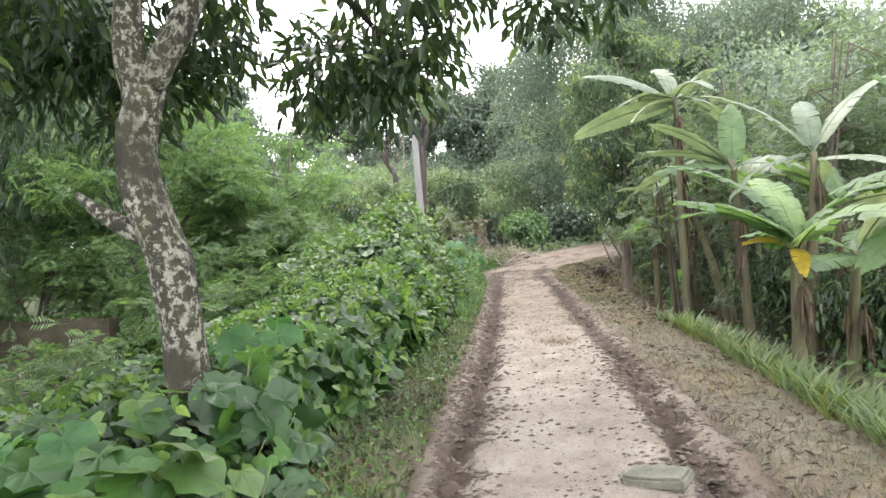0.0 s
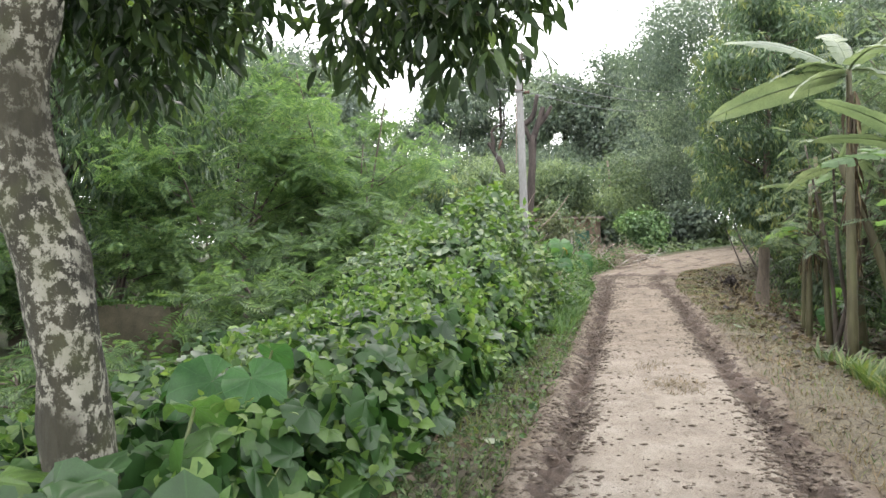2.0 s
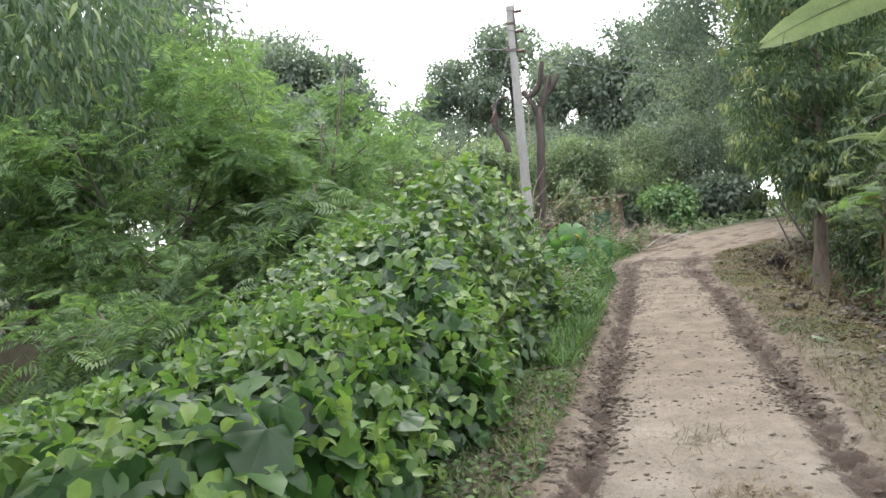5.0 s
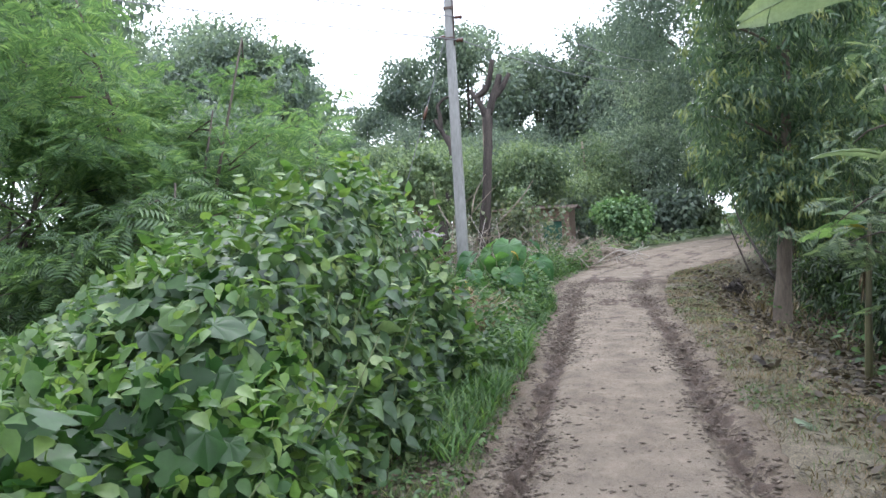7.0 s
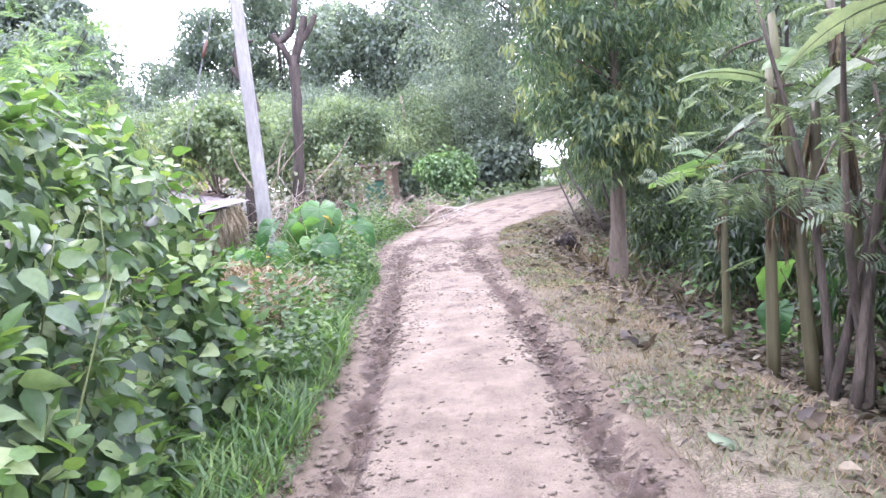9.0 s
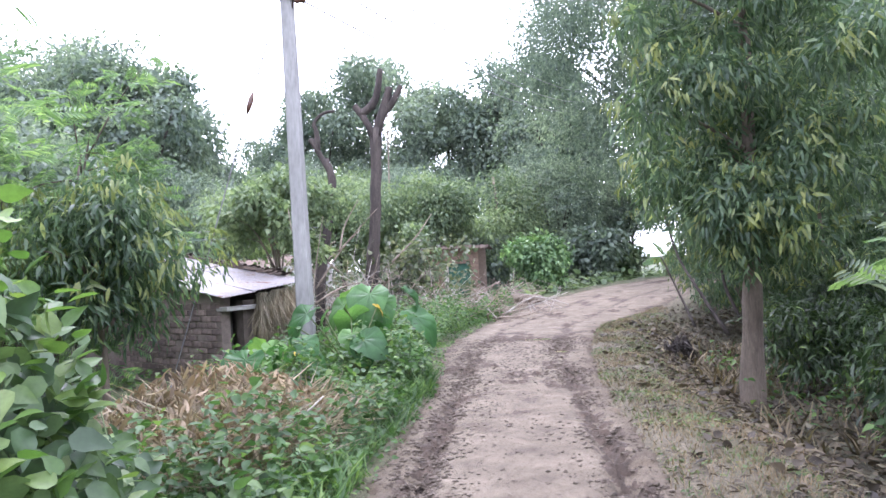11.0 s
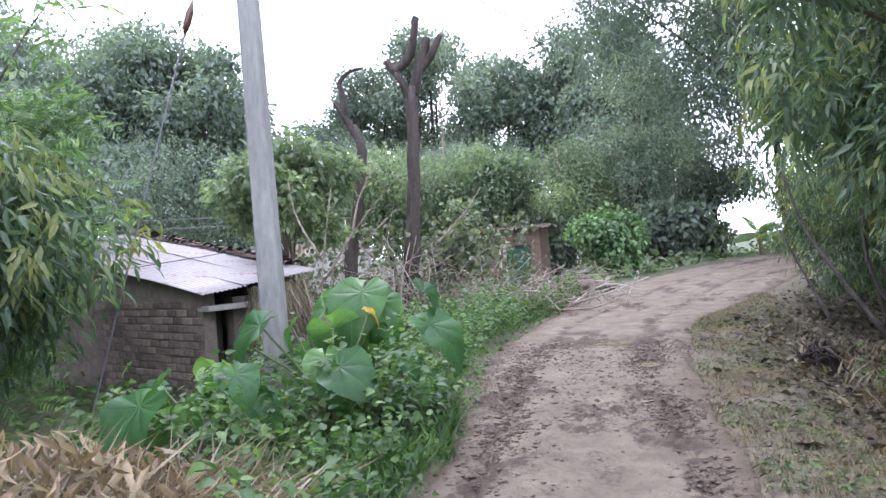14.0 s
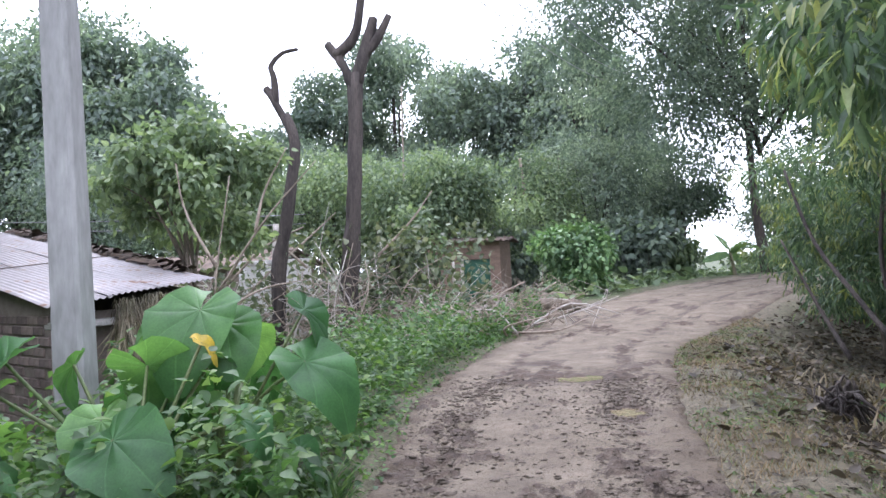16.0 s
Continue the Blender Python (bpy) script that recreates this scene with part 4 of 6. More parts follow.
def bank_points(n, y0, y1, r, width=2.9):
    """Points and outward ways over the mound of creepers."""
    y = y0 + (y1 - y0) * r.random(n)
    h, f = bank_height(y), bank_front(y)
    lump = (fbm(y * 1.3, y * 0 + 2, 81) - 0.47)
    a = r.random(n) ** 0.8 * 1.0
    face = r.random(n) < 0.42
    s = np.where(face, 0, a)
    up = r.random(n)
    x = np.where(face, f - 0.32 * up ** 2 * h - 0.1 * np.sin(y * 3.1), f - 0.3 * h - s * width)
    lumps = (fbm(x * 1.4, y * 1.4, 83) - 0.47) * 0.55 * np.clip(h, 0.4, 1.4)
    z = np.where(face, 0.02 + h * up * 0.97, (h + lumps) * (1 - 0.35 * s))
    z = np.maximum(z, 0.05) + land_base(x, y)
    d = np.where(face[:, None], np.stack([np.ones(n), np.zeros(n), 0.35 + 0 * y], 1), np.stack([0.25 - 0.3 * s, 0 * y - 0.15, np.ones(n)], 1))
    x = x + 0.25 * lump
    return np.stack([x, y, z], 1), unit(d)


def land_base(x, y):
    return np.interp(-x, [0.5, 1.5, 4.5], [0, -0.03, -0.3])


def leafy(name, kind, pos, d, size, r, wild=0.55, sink=0.12):
    n = len(pos)
    pos = pos - d * (r.random(n)[:, None] ** 1.5) * sink
    normal = unit(d * 0.8 + (0.0, -0.25, 0.75) + r.normal(size=(n, 3)) * wild * 0.75)
    axis = unit(np.cross(normal, unit(r.normal(size=(n, 3)))) - np.array((0, 0, 0.45)) + d * 0.15)
    return leaf_cloud(name, kind, pos, axis, normal, size)


def stems_under(t, y0, y1, n, r, reach=0.7):
    for k in range(n):
        bm = bmesh.new()
        y = y0 + (y1 - y0) * r.random()
        h = float(bank_height(y))
        x = float(bank_front(y)) - 0.1 - r.random() * 1.6
        a = Vector((x, y, -0.2))
        c = a + Vector((0.3 * r.normal(), 0.25 * r.normal(), 0.2 + h * reach))
        limb(bm, [a, (a + c) / 2 + Vector((0.1 * r.normal(), 0.1 * r.normal(), 0)), c], 0.009, 0.003, 6, 5)
        part("stem", bm, M_STEM, t)


def heart_leaf_mesh(name, seed, cup=0.08):
    """A lobed creeper leaf with a folded midrib and wavy rim."""
    r = np.random.default_rng(seed)
    bm = bmesh.new()
    mid = bm.verts.new((0, 0.05, 0))
    rings = []
    k = 14
    for j, s in enumerate((0.5, 1.0)):
        ring = []
        for i in range(k):
            a = 2 * math.pi * i / k
            lobes = 0.5 * (1 + 0.12 * math.cos(5 * a)) * (1 - 0.45 * math.exp(-((a - math.pi) / 0.35) ** 2))
            px, py = math.sin(a) * lobes * s, (math.cos(a) * lobes * 1.05 + 0.25) * s + 0.05 * (1 - s)
            ring.append(bm.verts.new((px, py, -cup * s * s + 0.10 * abs(px) + 0.035 * r.normal() * s)))
        rings.append(ring)
    for i in range(k):
        bm.faces.new((mid, rings[0][i], rings[0][(i + 1) % k])).smooth = True
        bm.faces.new((rings[0][i], rings[1][i], rings[1][(i + 1) % k], rings[0][(i + 1) % k])).smooth = True
    me = bpy.data.meshes.new(name)
    bm.to_mesh(me)
    bm.free()
    me.materials.append(M_VINE_ONE)
    return me


def place_leaf(me, parent, pos, axis, normal, size, name="leaf"):
    fr = frames_of(np.array([axis], float), np.array([normal], float))[0]
    m = Matrix(fr.tolist()).to_4x4()
    ob = under(new(name, me), parent)
    ob.matrix_basis = Matrix.Translation(pos) @ m @ Matrix.Diagonal((size, size, size, 1))
    return ob


VINE_LEAVES = [heart_leaf_mesh("leaf", 900 + k) for k in range(6)]


def vine_patch(y0, y1, n, big, seed, lo, hi, young=60):
    r = np.random.default_rng(seed)
    t = thing("creeper_thicket", "dense green broad-leaved creepers heaped along the road verge", "creeper", (-1.6, (y0 + y1) / 2, -0.1), "creepers")
    stems_under(t, y0, y1, 40, r)
    pos, d = bank_points(n, y0, y1, r)
    part("foliage", leafy("foliage", "heart", pos, d, lo + (hi - lo) * r.random(n), r, 0.95, 0.5), M_VINE, t, kind="stuff")
    shoots = int(n / young)
    pos, d = bank_points(shoots, y0, y1, r, 2.2)
    pp = np.repeat(pos, 7, 0) + np.stack([0.07 * r.normal(size=shoots * 7), 0.07 * r.normal(size=shoots * 7), 0.03 + 0.12 * r.random(shoots * 7)], 1)
    ax = unit(r.normal(size=pp.shape) + (0.3, -0.3, -0.1))
    part("shoot", leaf_cloud("shoot", "ovate", pp, ax, unit(r.normal(size=pp.shape) * 0.5 + (0, 0, 1)), 0.05 + 0.06 * r.random(len(pp))), M_SHOOT, t, "pale yellow-green young leaves", "stuff")
    pos, d = bank_points(big, y0, y1, r, 2.0)
    for p, q in zip(pos, d):
        nrm = unit(q * 0.7 + (0.0, -0.2, 0.6) + r.normal(size=3) * 0.35)
        place_leaf(VINE_LEAVES[r.integers(6)], t, p + q * 0.05, unit(np.cross(nrm, r.normal(size=3)) - (0, 0, 0.5)), nrm, (lo + hi) * (0.55 + 0.35 * r.random()))


vine_patch(4.2, 8.6, 1900, 120, 601, 0.12, 0.23, 60)
vine_patch(8.4, 11.6, 2300, 110, 602, 0.10, 0.22, 16)
vine_patch(11.4, 14.6, 3400, 70, 603, 0.08, 0.16, 9)


def tall_shrub():
    """The tall weedy shrub: upright stems clad in pointed leaves, paler at the tips."""
    r = np.random.default_rng(611)
    t = thing("weed_shrub", "tall bushy roadside shrub with pointed green leaves", "shrub", (-1.7, 16.3, -0.1))
    stems_under(t, 14.2, 18.4, 60, r, 0.72)
    n = 9500
    pos, d = bank_points(n, 14.0, 18.9, r, 2.4)
    part("foliage", leafy("foliage", "ovate", pos, d, 0.07 + 0.11 * r.random(n), r, 0.8, 0.5), M_SHRUB, t, kind="stuff")
    tips = 190
    pos, d = bank_points(tips, 14.6, 18.2, r, 1.8)
    k = 9
    pp = np.repeat(pos, k, 0) + np.stack([0.04 * r.normal(size=tips * k), 0.04 * r.normal(size=tips * k), np.repeat(0.12 + 0.28 * r.random(tips), k) * np.tile(np.arange(k) / k, tips)], 1)
    ax = unit(np.stack([r.normal(size=tips * k), r.normal(size=tips * k), 0.5 + 0 * pp[:, 0]], 1))
    part("shoot", leaf_cloud("shoot", "ovate", pp, ax, unit(r.normal(size=pp.shape) * 0.4 + (0, 0, 1)), 0.09 + 0.05 * r.random(len(pp))), M_SHOOT, t, kind="stuff")


tall_shrub()


def weed_mat(name, label, x0, x1, y0, y1, n, kind, size, mat, height, seed, keep=None, cat="weeds"):
    r = np.random.default_rng(seed)
    x, y = x0 + (x1 - x0) * r.random(n), y0 + (y1 - y0) * r.random(n)
    u, ry = beside(x, y)
    if keep is not None:
        ok = keep(x, y, u, ry)
        x, y, u, ry = x[ok], y[ok], u[ok], ry[ok]
    rim = np.minimum(np.minimum(x - x0, x1 - x) / (0.25 * (x1 - x0)), np.minimum(y - y0, y1 - y) / min(3.0, 0.25 * (y1 - y0)))
    ok = (rim + 1.2 * (fbm(x * 0.8, y * 0.8, seed + 5) - 0.35) > 0.35) | (np.abs(u) < road_half(ry) + 1.0)
    x, y, u, ry = x[ok], y[ok], u[ok], ry[ok]
    n = len(x)
    z = land(x, y)
    if kind == "blade":
        a = r.random(n) * 6.283
        axis = unit(np.stack([np.cos(a) * 0.5, np.sin(a) * 0.5, np.ones(n) * 0.9], 1))
        normal = unit(np.stack([np.cos(a), np.sin(a), 0.2 + 0 * a], 1))
        pos = np.stack([x, y, z - 0.01], 1)
        sz = height * (0.4 + 0.8 * r.random(n)) * (0.6 + 0.9 * fbm(x * 1.5, y * 1.5, seed))
    else:
        top = height * (0.12 + 2.3 * np.clip(fbm(x * 1.7, y * 1.7, seed) - 0.33, 0, 1))
        pos = np.stack([x, y, z + top * r.random(n) ** 0.6], 1)
        a = r.random(n) * 6.283
        axis = np.stack([np.cos(a), np.sin(a), -0.15 + 0.35 * r.normal(size=n)], 1)
        normal = unit(r.normal(size=(n, 3)) * 0.4 + (0, 0, 1))
        sz = size * (0.6 + 0.8 * r.random(n))
    me = leaf_cloud(name, kind, pos, axis, normal, sz)
    me.materials.append(mat)
    tagged(new(name, me), label, cat, kind="stuff")


def left_verge(x, y, u, ry):
    e = -road_half(ry) + (fbm(x * 1.7, y * 1.7, 71) - 0.47) * 0.3
    return (u < e + 0.3)


def right_verge(x, y, u, ry):
    e = road_half(ry) - (fbm(x * 1.7, y * 1.7, 71) - 0.47) * 0.3
    return (u > e - 0.3) & (u < e + 1.5) & (fbm(x * 2, y * 2, 15) > 0.34)


weed_mat("weeds", "low leafy green weeds along the road edge", -3.6, 0.4, 18.2, 37, 52000, "ovate", 0.075, M_WEED, 0.95, 621, lambda x, y, u, ry: left_verge(x, y, u + 0.26, ry) & (u > -4.4) & ((y < 33) | (u > -2.4)) & (((x + 2.3) / 1.25) ** 2 + ((y - 21.1) / 1.4) ** 2 > 0.8 + 0.4 * fbm(x * 2, y * 2, 33)))
weed_mat("weeds", "tangle of green weeds below the creepers", -9, -2.6, 5, 24, 9000, "ovate", 0.13, M_WEED, 0.7, 622)
weed_mat("weeds", "green weeds on the low ground around the shed", -16, -3.0, 22, 44, 9000, "ovate", 0.14, M_WEED, 0.5, 623)
weed_mat("grass", "short green grass at the foot of the creepers", -1.4, 0.3, 4, 19.5, 17000, "blade", 0, M_GRASS, 0.13, 624, lambda x, y, u, ry: left_verge(x, y - 0.0, u - 0.14, ry), "grass")
weed_mat("grass", "short patchy grass and weeds at the road edge", -1.8, 0.4, 4, 36, 22000, "ovate", 0.05, M_WEED, 0.13, 625, left_verge, "grass")
weed_mat("grass", "lush bright green grass between the shrub and the road", -2.0, -0.2, 15.5, 25, 16000, "blade", 0, M_WEED, 0.26, 651, lambda x, y, u, ry: left_verge(x, y, u + 0.2, ry), "grass")
weed_mat("dry_grass", "trampled dry yellowed grass beside the road", 1.2, 3.8, 3, 36, 60000, "blade", 0, M_DRYGRASS, 0.085, 626, right_verge, "grass")
weed_mat("grass", "thin green grass beside the road", 1.2, 4, 6, 36, 11000, "blade", 0, M_GRASS, 0.09, 627, right_verge, "grass")
weed_mat("grass", "strip of lush green grass beneath the bananas", 2.3, 3.5, 5, 14.5, 5200, "blade", 0, M_GRASS, 0.32, 628, lambda x, y, u, ry: u > 1.75 + 0 * x, "grass")
weed_mat("weeds", "green undergrowth on the low ground beyond the bananas", 3.4, 9, 4, 30, 5000, "ovate", 0.11, M_WEED, 0.55, 629, lambda x, y, u, ry: u > 2.9)
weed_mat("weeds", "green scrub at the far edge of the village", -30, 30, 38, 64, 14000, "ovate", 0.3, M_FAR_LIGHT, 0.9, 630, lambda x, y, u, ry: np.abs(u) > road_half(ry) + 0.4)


weed_mat("dry_grass", "short trampled half-dry grass at the bend of the track", 1.0, 4.2, 17, 35, 60000, "blade", 0, M_DRYGRASS, 0.075, 641, lambda x, y, u, ry: (u > road_half(ry) - 0.3 + 0.5 * fbm(x * 3, y * 3, 28)) & (u < road_half(ry) + 1.9) & (fbm(x * 1.8, y * 1.8, 26) > 0.42), "grass")
weed_mat("grass", "short green grass at the bend of the track", 1.0, 4.0, 14, 35, 26000, "blade", 0, M_GRASS, 0.065, 642, lambda x, y, u, ry: (u > road_half(ry) - 0.1) & (u < road_half(ry) + 1.5) & (fbm(x * 1.4, y * 1.4, 29) > 0.47), "grass")
weed_mat("leaf_litter", "dead brown narrow leaves strewn over the shaded bank", 1.8, 7.0, 17, 37, 16000, "lance", 0.10, M_LITTER, 0.05, 643, lambda x, y, u, ry: u > road_half(ry) + 0.5 + 1.2 * (fbm(x, y, 27) - 0.3), "leaf litter")
weed_mat("leaf_litter", "bleached straw-coloured narrow leaves on the shaded bank", 2.4, 7.0, 17, 37, 2600, "lance", 0.15, M_WITHERED_GRASS, 0.12, 644, lambda x, y, u, ry: u > road_half(ry) + 0.9, "leaf litter")
weed_mat("dry_grass", "withered straw-coloured grass stalks around the tree foot", 2.9, 6.2, 22.5, 33, 3000, "blade", 0, M_WITHERED_GRASS, 0.34, 632, lambda x, y, u, ry: (u > road_half(ry) + 1.1) & (fbm(x * 1.3, y * 1.3, 19) > 0.46), "grass")


weed_mat("weeds", "patchy low green creeping weeds on the trampled verge", 1.0, 4.0, 17, 34, 26000, "ovate", 0.04, M_GRASS, 0.05, 652, lambda x, y, u, ry: (u > road_half(ry) - 0.25) & (u < road_half(ry) + 0.95) & (fbm(x * 1.5, y * 1.5, 31) > 0.44))


def verge_litter():
    r = np.random.default_rng(645)
    n = 22000
    x, y = 1.0 + 3.2 * r.random(n), 5 + 31 * r.random(n)
    u, ry = beside(x, y)
    ok = (u > road_half(ry) - 0.35 + 0.3 * r.random(n)) & (u < road_half(ry) + 1.9) & (fbm(x * 1.6, y * 1.6, 18) > 0.33)
    x, y = x[ok], y[ok]
    n = len(x)
    a = r.random(n) * 6.283
    pos = np.stack([x, y, land(x, y) + 0.012 + 0.02 * r.random(n)], 1)
    me = leaf_cloud("dry_litter", "lance", pos, np.stack([np.cos(a), np.sin(a), 0.3 * r.normal(size=n)], 1), unit(r.normal(size=(n, 3)) * 0.5 + (0, 0, 1)), 0.03 + 0.06 * r.random(n))
    me.materials.append(M_LITTER)
    tagged(new("dry_litter", me), "bits of dry leaf and dead grass strewn on the verge", "leaf litter", kind="stuff")


verge_litter()


def left_litter():
    r = np.random.default_rng(646)
    n = 16000
    x, y = -1.9 + 1.9 * r.random(n), 4 + 15.5 * r.random(n)
    u, ry = beside(x, y)
    ok = (u < -0.82 - 0.2 * r.random(n)) & (fbm(x * 1.6, y * 1.6, 23) > 0.36)
    x, y = x[ok], y[ok]
    n = len(x)
    a = r.random(n) * 6.283
    pos = np.stack([x, y, land(x, y) + 0.012 + 0.02 * r.random(n)], 1)
    me = leaf_cloud("dry_litter", "ovate", pos, np.stack([np.cos(a), np.sin(a), 0.3 * r.normal(size=n)], 1), unit(r.normal(size=(n, 3)) * 0.5 + (0, 0, 1)), 0.025 + 0.05 * r.random(n) ** 2)
    me.materials.append(M_LITTER)
    tagged(new("dry_litter", me), "brown leaf scraps strewn between the rut and the creepers", "leaf litter", kind="stuff")


left_litter()


def litter():
    r = np.random.default_rng(641)
    n = 22000
    x, y = 1.6 + 6 * r.random(n), 13 + 28 * r.random(n)
    u, ry = beside(x, y)
    ok = (u > road_half(ry) - 0.2 + 1.6 * r.random(n) ** 0.5) & (u < 6)
    x, y = x[ok], y[ok]
    n = len(x)
    a = r.random(n) * 6.283
    pos = np.stack([x, y, land(x, y) + 0.015 + 0.03 * r.random(n)], 1)
    me = leaf_cloud("leaf_litter", "ovate", pos, np.stack([np.cos(a), np.sin(a), 0.4 * r.normal(size=n)], 1), unit(r.normal(size=(n, 3)) * 0.5 + (0, 0, 1)), 0.06 + 0.08 * r.random(n))
    me.materials.append(M_LITTER)
    tagged(new("leaf_litter", me), "brown dry fallen leaves covering the road bank", "leaf litter", kind="stuff")


litter()


# ---- elephant-ear plants ----
def taro_leaf_mesh(seed):
    r = np.random.default_rng(seed)
    bm = bmesh.new()
    k, rows = 22, (0.0, 0.35, 0.7, 1.0)
    prev = None
    ph = r.random() * 6
    for s in rows:
        ring = []
        for i in range(k):
            a = -math.pi * 0.94 + 2 * math.pi * 0.94 * i / (k - 1)
            rad = 0.5 * (1 + 0.28 * math.cos(a)) + 0.22 * math.exp(-(a / 0.5) ** 2)
            px, py = math.sin(a) * rad * s, math.cos(a) * rad * s
            ring.append(bm.verts.new((px, py, -0.30 * s * s * (py ** 2) * 2 + 0.20 * abs(px) * s + 0.045 * math.sin(5 * a + ph) * s * s + (0.014 if i % 2 else -0.014) * s)))
        if prev:
            for i in range(k - 1):
                if s == rows[1]:
                    bm.faces.new((prev[0], ring[i], ring[i + 1])).smooth = True
                else:
                    bm.faces.new((prev[i], ring[i], ring[i + 1], prev[i + 1])).smooth = True
        prev = ring
    loose = [v for v in bm.verts if not v.link_faces]
    bmesh.ops.delete(bm, geom=loose, context="VERTS")
    me = bpy.data.meshes.new("leaf")
    bm.to_mesh(me)
    bm.free()
    me.materials.append(M_TARO)
    return me


TARO = [taro_leaf_mesh(700 + k) for k in range(4)]


def taro(x, y, leaves, h, size, seed, yellow=0):
    r = np.random.default_rng(seed)
    z = land_z(x, y)
    t = thing("elephant_ear_plant", "taro plant with big heart-shaped leaves on long stalks", "plant", (x, y, z), "elephant-ear plants")
    for k in range(leaves):
        a = 6.283 * k / leaves + r.random()
        reach = (0.2 + 0.5 * r.random()) * h
        top = Vector((x + math.cos(a) * reach, y + math.sin(a) * reach, z + h * (0.65 + 0.45 * r.random())))
        bm = bmesh.new()
        limb(bm, [(x, y, z - 0.05), (x + math.cos(a) * reach * 0.3, y + math.sin(a) * reach * 0.3, z + h * 0.5), top], 0.02, 0.008, 8, 6, 0)
        part("stalk", bm, M_STEM, t)
        ax = np.array((math.cos(a) * 0.8 + 0.35 * r.normal(), math.sin(a) * 0.8 - 0.1, -0.35 - 0.9 * r.random()))
        ob = place_leaf(TARO[k % 4], t, top, ax, np.array((math.cos(a), math.sin(a) - 0.4, 0.9)), size * (0.55 + 0.6 * r.random()) * (0.6 if yellow and k == 0 else 1))
        if yellow and k == 0:
            me = TARO[0].copy()
            me.materials.clear()
            me.materials.append(M_YELLOW)
            ob.data = me
            tagged(ob, "yellowed leaf")


taro(-1.62, 24.1, 11, 1.0, 0.47, 711, 1)
taro(-2.3, 23.3, 9, 0.85, 0.46, 712, 1)
taro(-1.45, 24.8, 10, 1.1, 0.5, 713)
taro(-2.95, 24.0, 7, 0.7, 0.44, 714, 1)
taro(-0.95, 24.4, 3, 0.4, 0.3, 715)
taro(-1.75, 9.3, 5, 0.75, 0.36, 716)
taro(-1.55, 8.4, 4, 0.6, 0.34, 717)
taro(-2.3, 7.4, 5, 0.6, 0.34, 718)
taro(4.3, 20.2, 5, 0.8, 0.45, 719)
taro(5.0, 18.9, 5, 0.9, 0.5, 720)


# ---- bananas ----
def banana_leaf_mesh(length, width, droop, seed, tatter=0.25, material=None):
    """A long leaf along +y: thick midrib and torn, drooping side flaps."""
    r = np.random.default_rng(seed)
    bm = bmesh.new()
    n = 16
    mid = []
    for i in range(n + 1):
        s = i / n
        mid.append(Vector((0, length * (s - 0.18 * droop * s * s), length * (0.10 * s - droop * 0.55 * s * s))))
    tube(bm, mid, [0.022 * (1 - 0.8 * i / n) for i in range(n + 1)], 5, 0, False)
    for side in (1, -1):
        cut = 0.0
        for i in range(1, n):
            s0, s1 = i / n, (i + 1) / n
            w0, w1 = (width * math.sin(math.pi * min(1, 0.10 + 0.9 * s)) ** 0.6 for s in (s0, min(s1, 0.985)))
            if r.random() < tatter:
                cut = 0.12 * r.normal()
            fall = 0.35 + cut + 0.06 * r.normal()
            gap = 0.10 if r.random() < tatter else 0.0
            a, b = mid[i], mid[i].lerp(mid[i + 1], 1 - gap)
            rows = []
            for j in range(4):
                q = j / 3
                dz = width * (0.16 * math.sin(q * 1.6) - fall * q * q * 0.8)
                rows.append((bm.verts.new(a + Vector((side * w0 * q, 0.05 * q, dz))), bm.verts.new(b + Vector((side * w1 * q, 0.05 * q, dz)))))
            for (p0, p1), (q0, q1) in zip(rows, rows[1:]):
                bm.faces.new((p0, q0, q1, p1)).smooth = True
    me = bpy.data.meshes.new("leaf")
    bm.to_mesh(me)
    bm.free()
    me.materials.append(material or M_BANANA)
    return me


BAN = [banana_leaf_mesh(1.9, 0.31, 0.4 + 0.2 * k, 730 + k, 0.12 + 0.1 * k) for k in range(4)]
BAN_PALE = [banana_leaf_mesh(2.1, 0.24, 0.6, 740, 0.1, M_BANANA_PALE), banana_leaf_mesh(1.7, 0.23, 0.9, 741, 0.3, M_BANANA_PALE)]
BAN_YEL = banana_leaf_mesh(1.0, 0.16, 1.0, 742, 0.3, M_YELLOW)


def dry_leaf_mesh(seed):
    """A withered leaf: a bundle of torn brown strips hanging from the stem."""
    r = np.random.default_rng(seed)
    bm = bmesh.new()
    for k in range(16):
        x0, z0, y0 = 0.05 * r.normal(), 0.04 * r.normal(), 0.35 * r.random()
        w, n, L = 0.012 + 0.03 * r.random(), 6, 0.5 + 0.8 * r.random()
        rows, tw = [], r.random() * 6
        for i in range(n + 1):
            q = i / n
            a = tw + 2.2 * q * r.random()
            ww = w * math.sin(math.pi * (0.12 + 0.85 * q)) ** 0.7
            c = Vector((x0 * (1 + q) + 0.03 * math.sin(5 * q + tw), y0 + L * q, z0 * (1 + q) + 0.03 * math.cos(4 * q + tw)))
            d = Vector((math.cos(a) * ww, 0, math.sin(a) * ww))
            rows.append((bm.verts.new(c - d), bm.verts.new(c + d)))
        for (a0, a1), (b0, b1) in zip(rows, rows[1:]):
            bm.faces.new((a0, a1, b1, b0)).smooth = True
    me = bpy.data.meshes.new("dry_leaf")
    bm.to_mesh(me)
    bm.free()
    me.materials.append(M_WITHERED)
    return me


M_WITHERED = leaf_material("withered_leaf", [(0, (0.06, 0.042, 0.028)), (0.6, (0.13, 0.095, 0.06)), (1, (0.26, 0.20, 0.12))], 0.2, 0.7, 3.0)
BAN_DRY = dry_leaf_mesh(743)


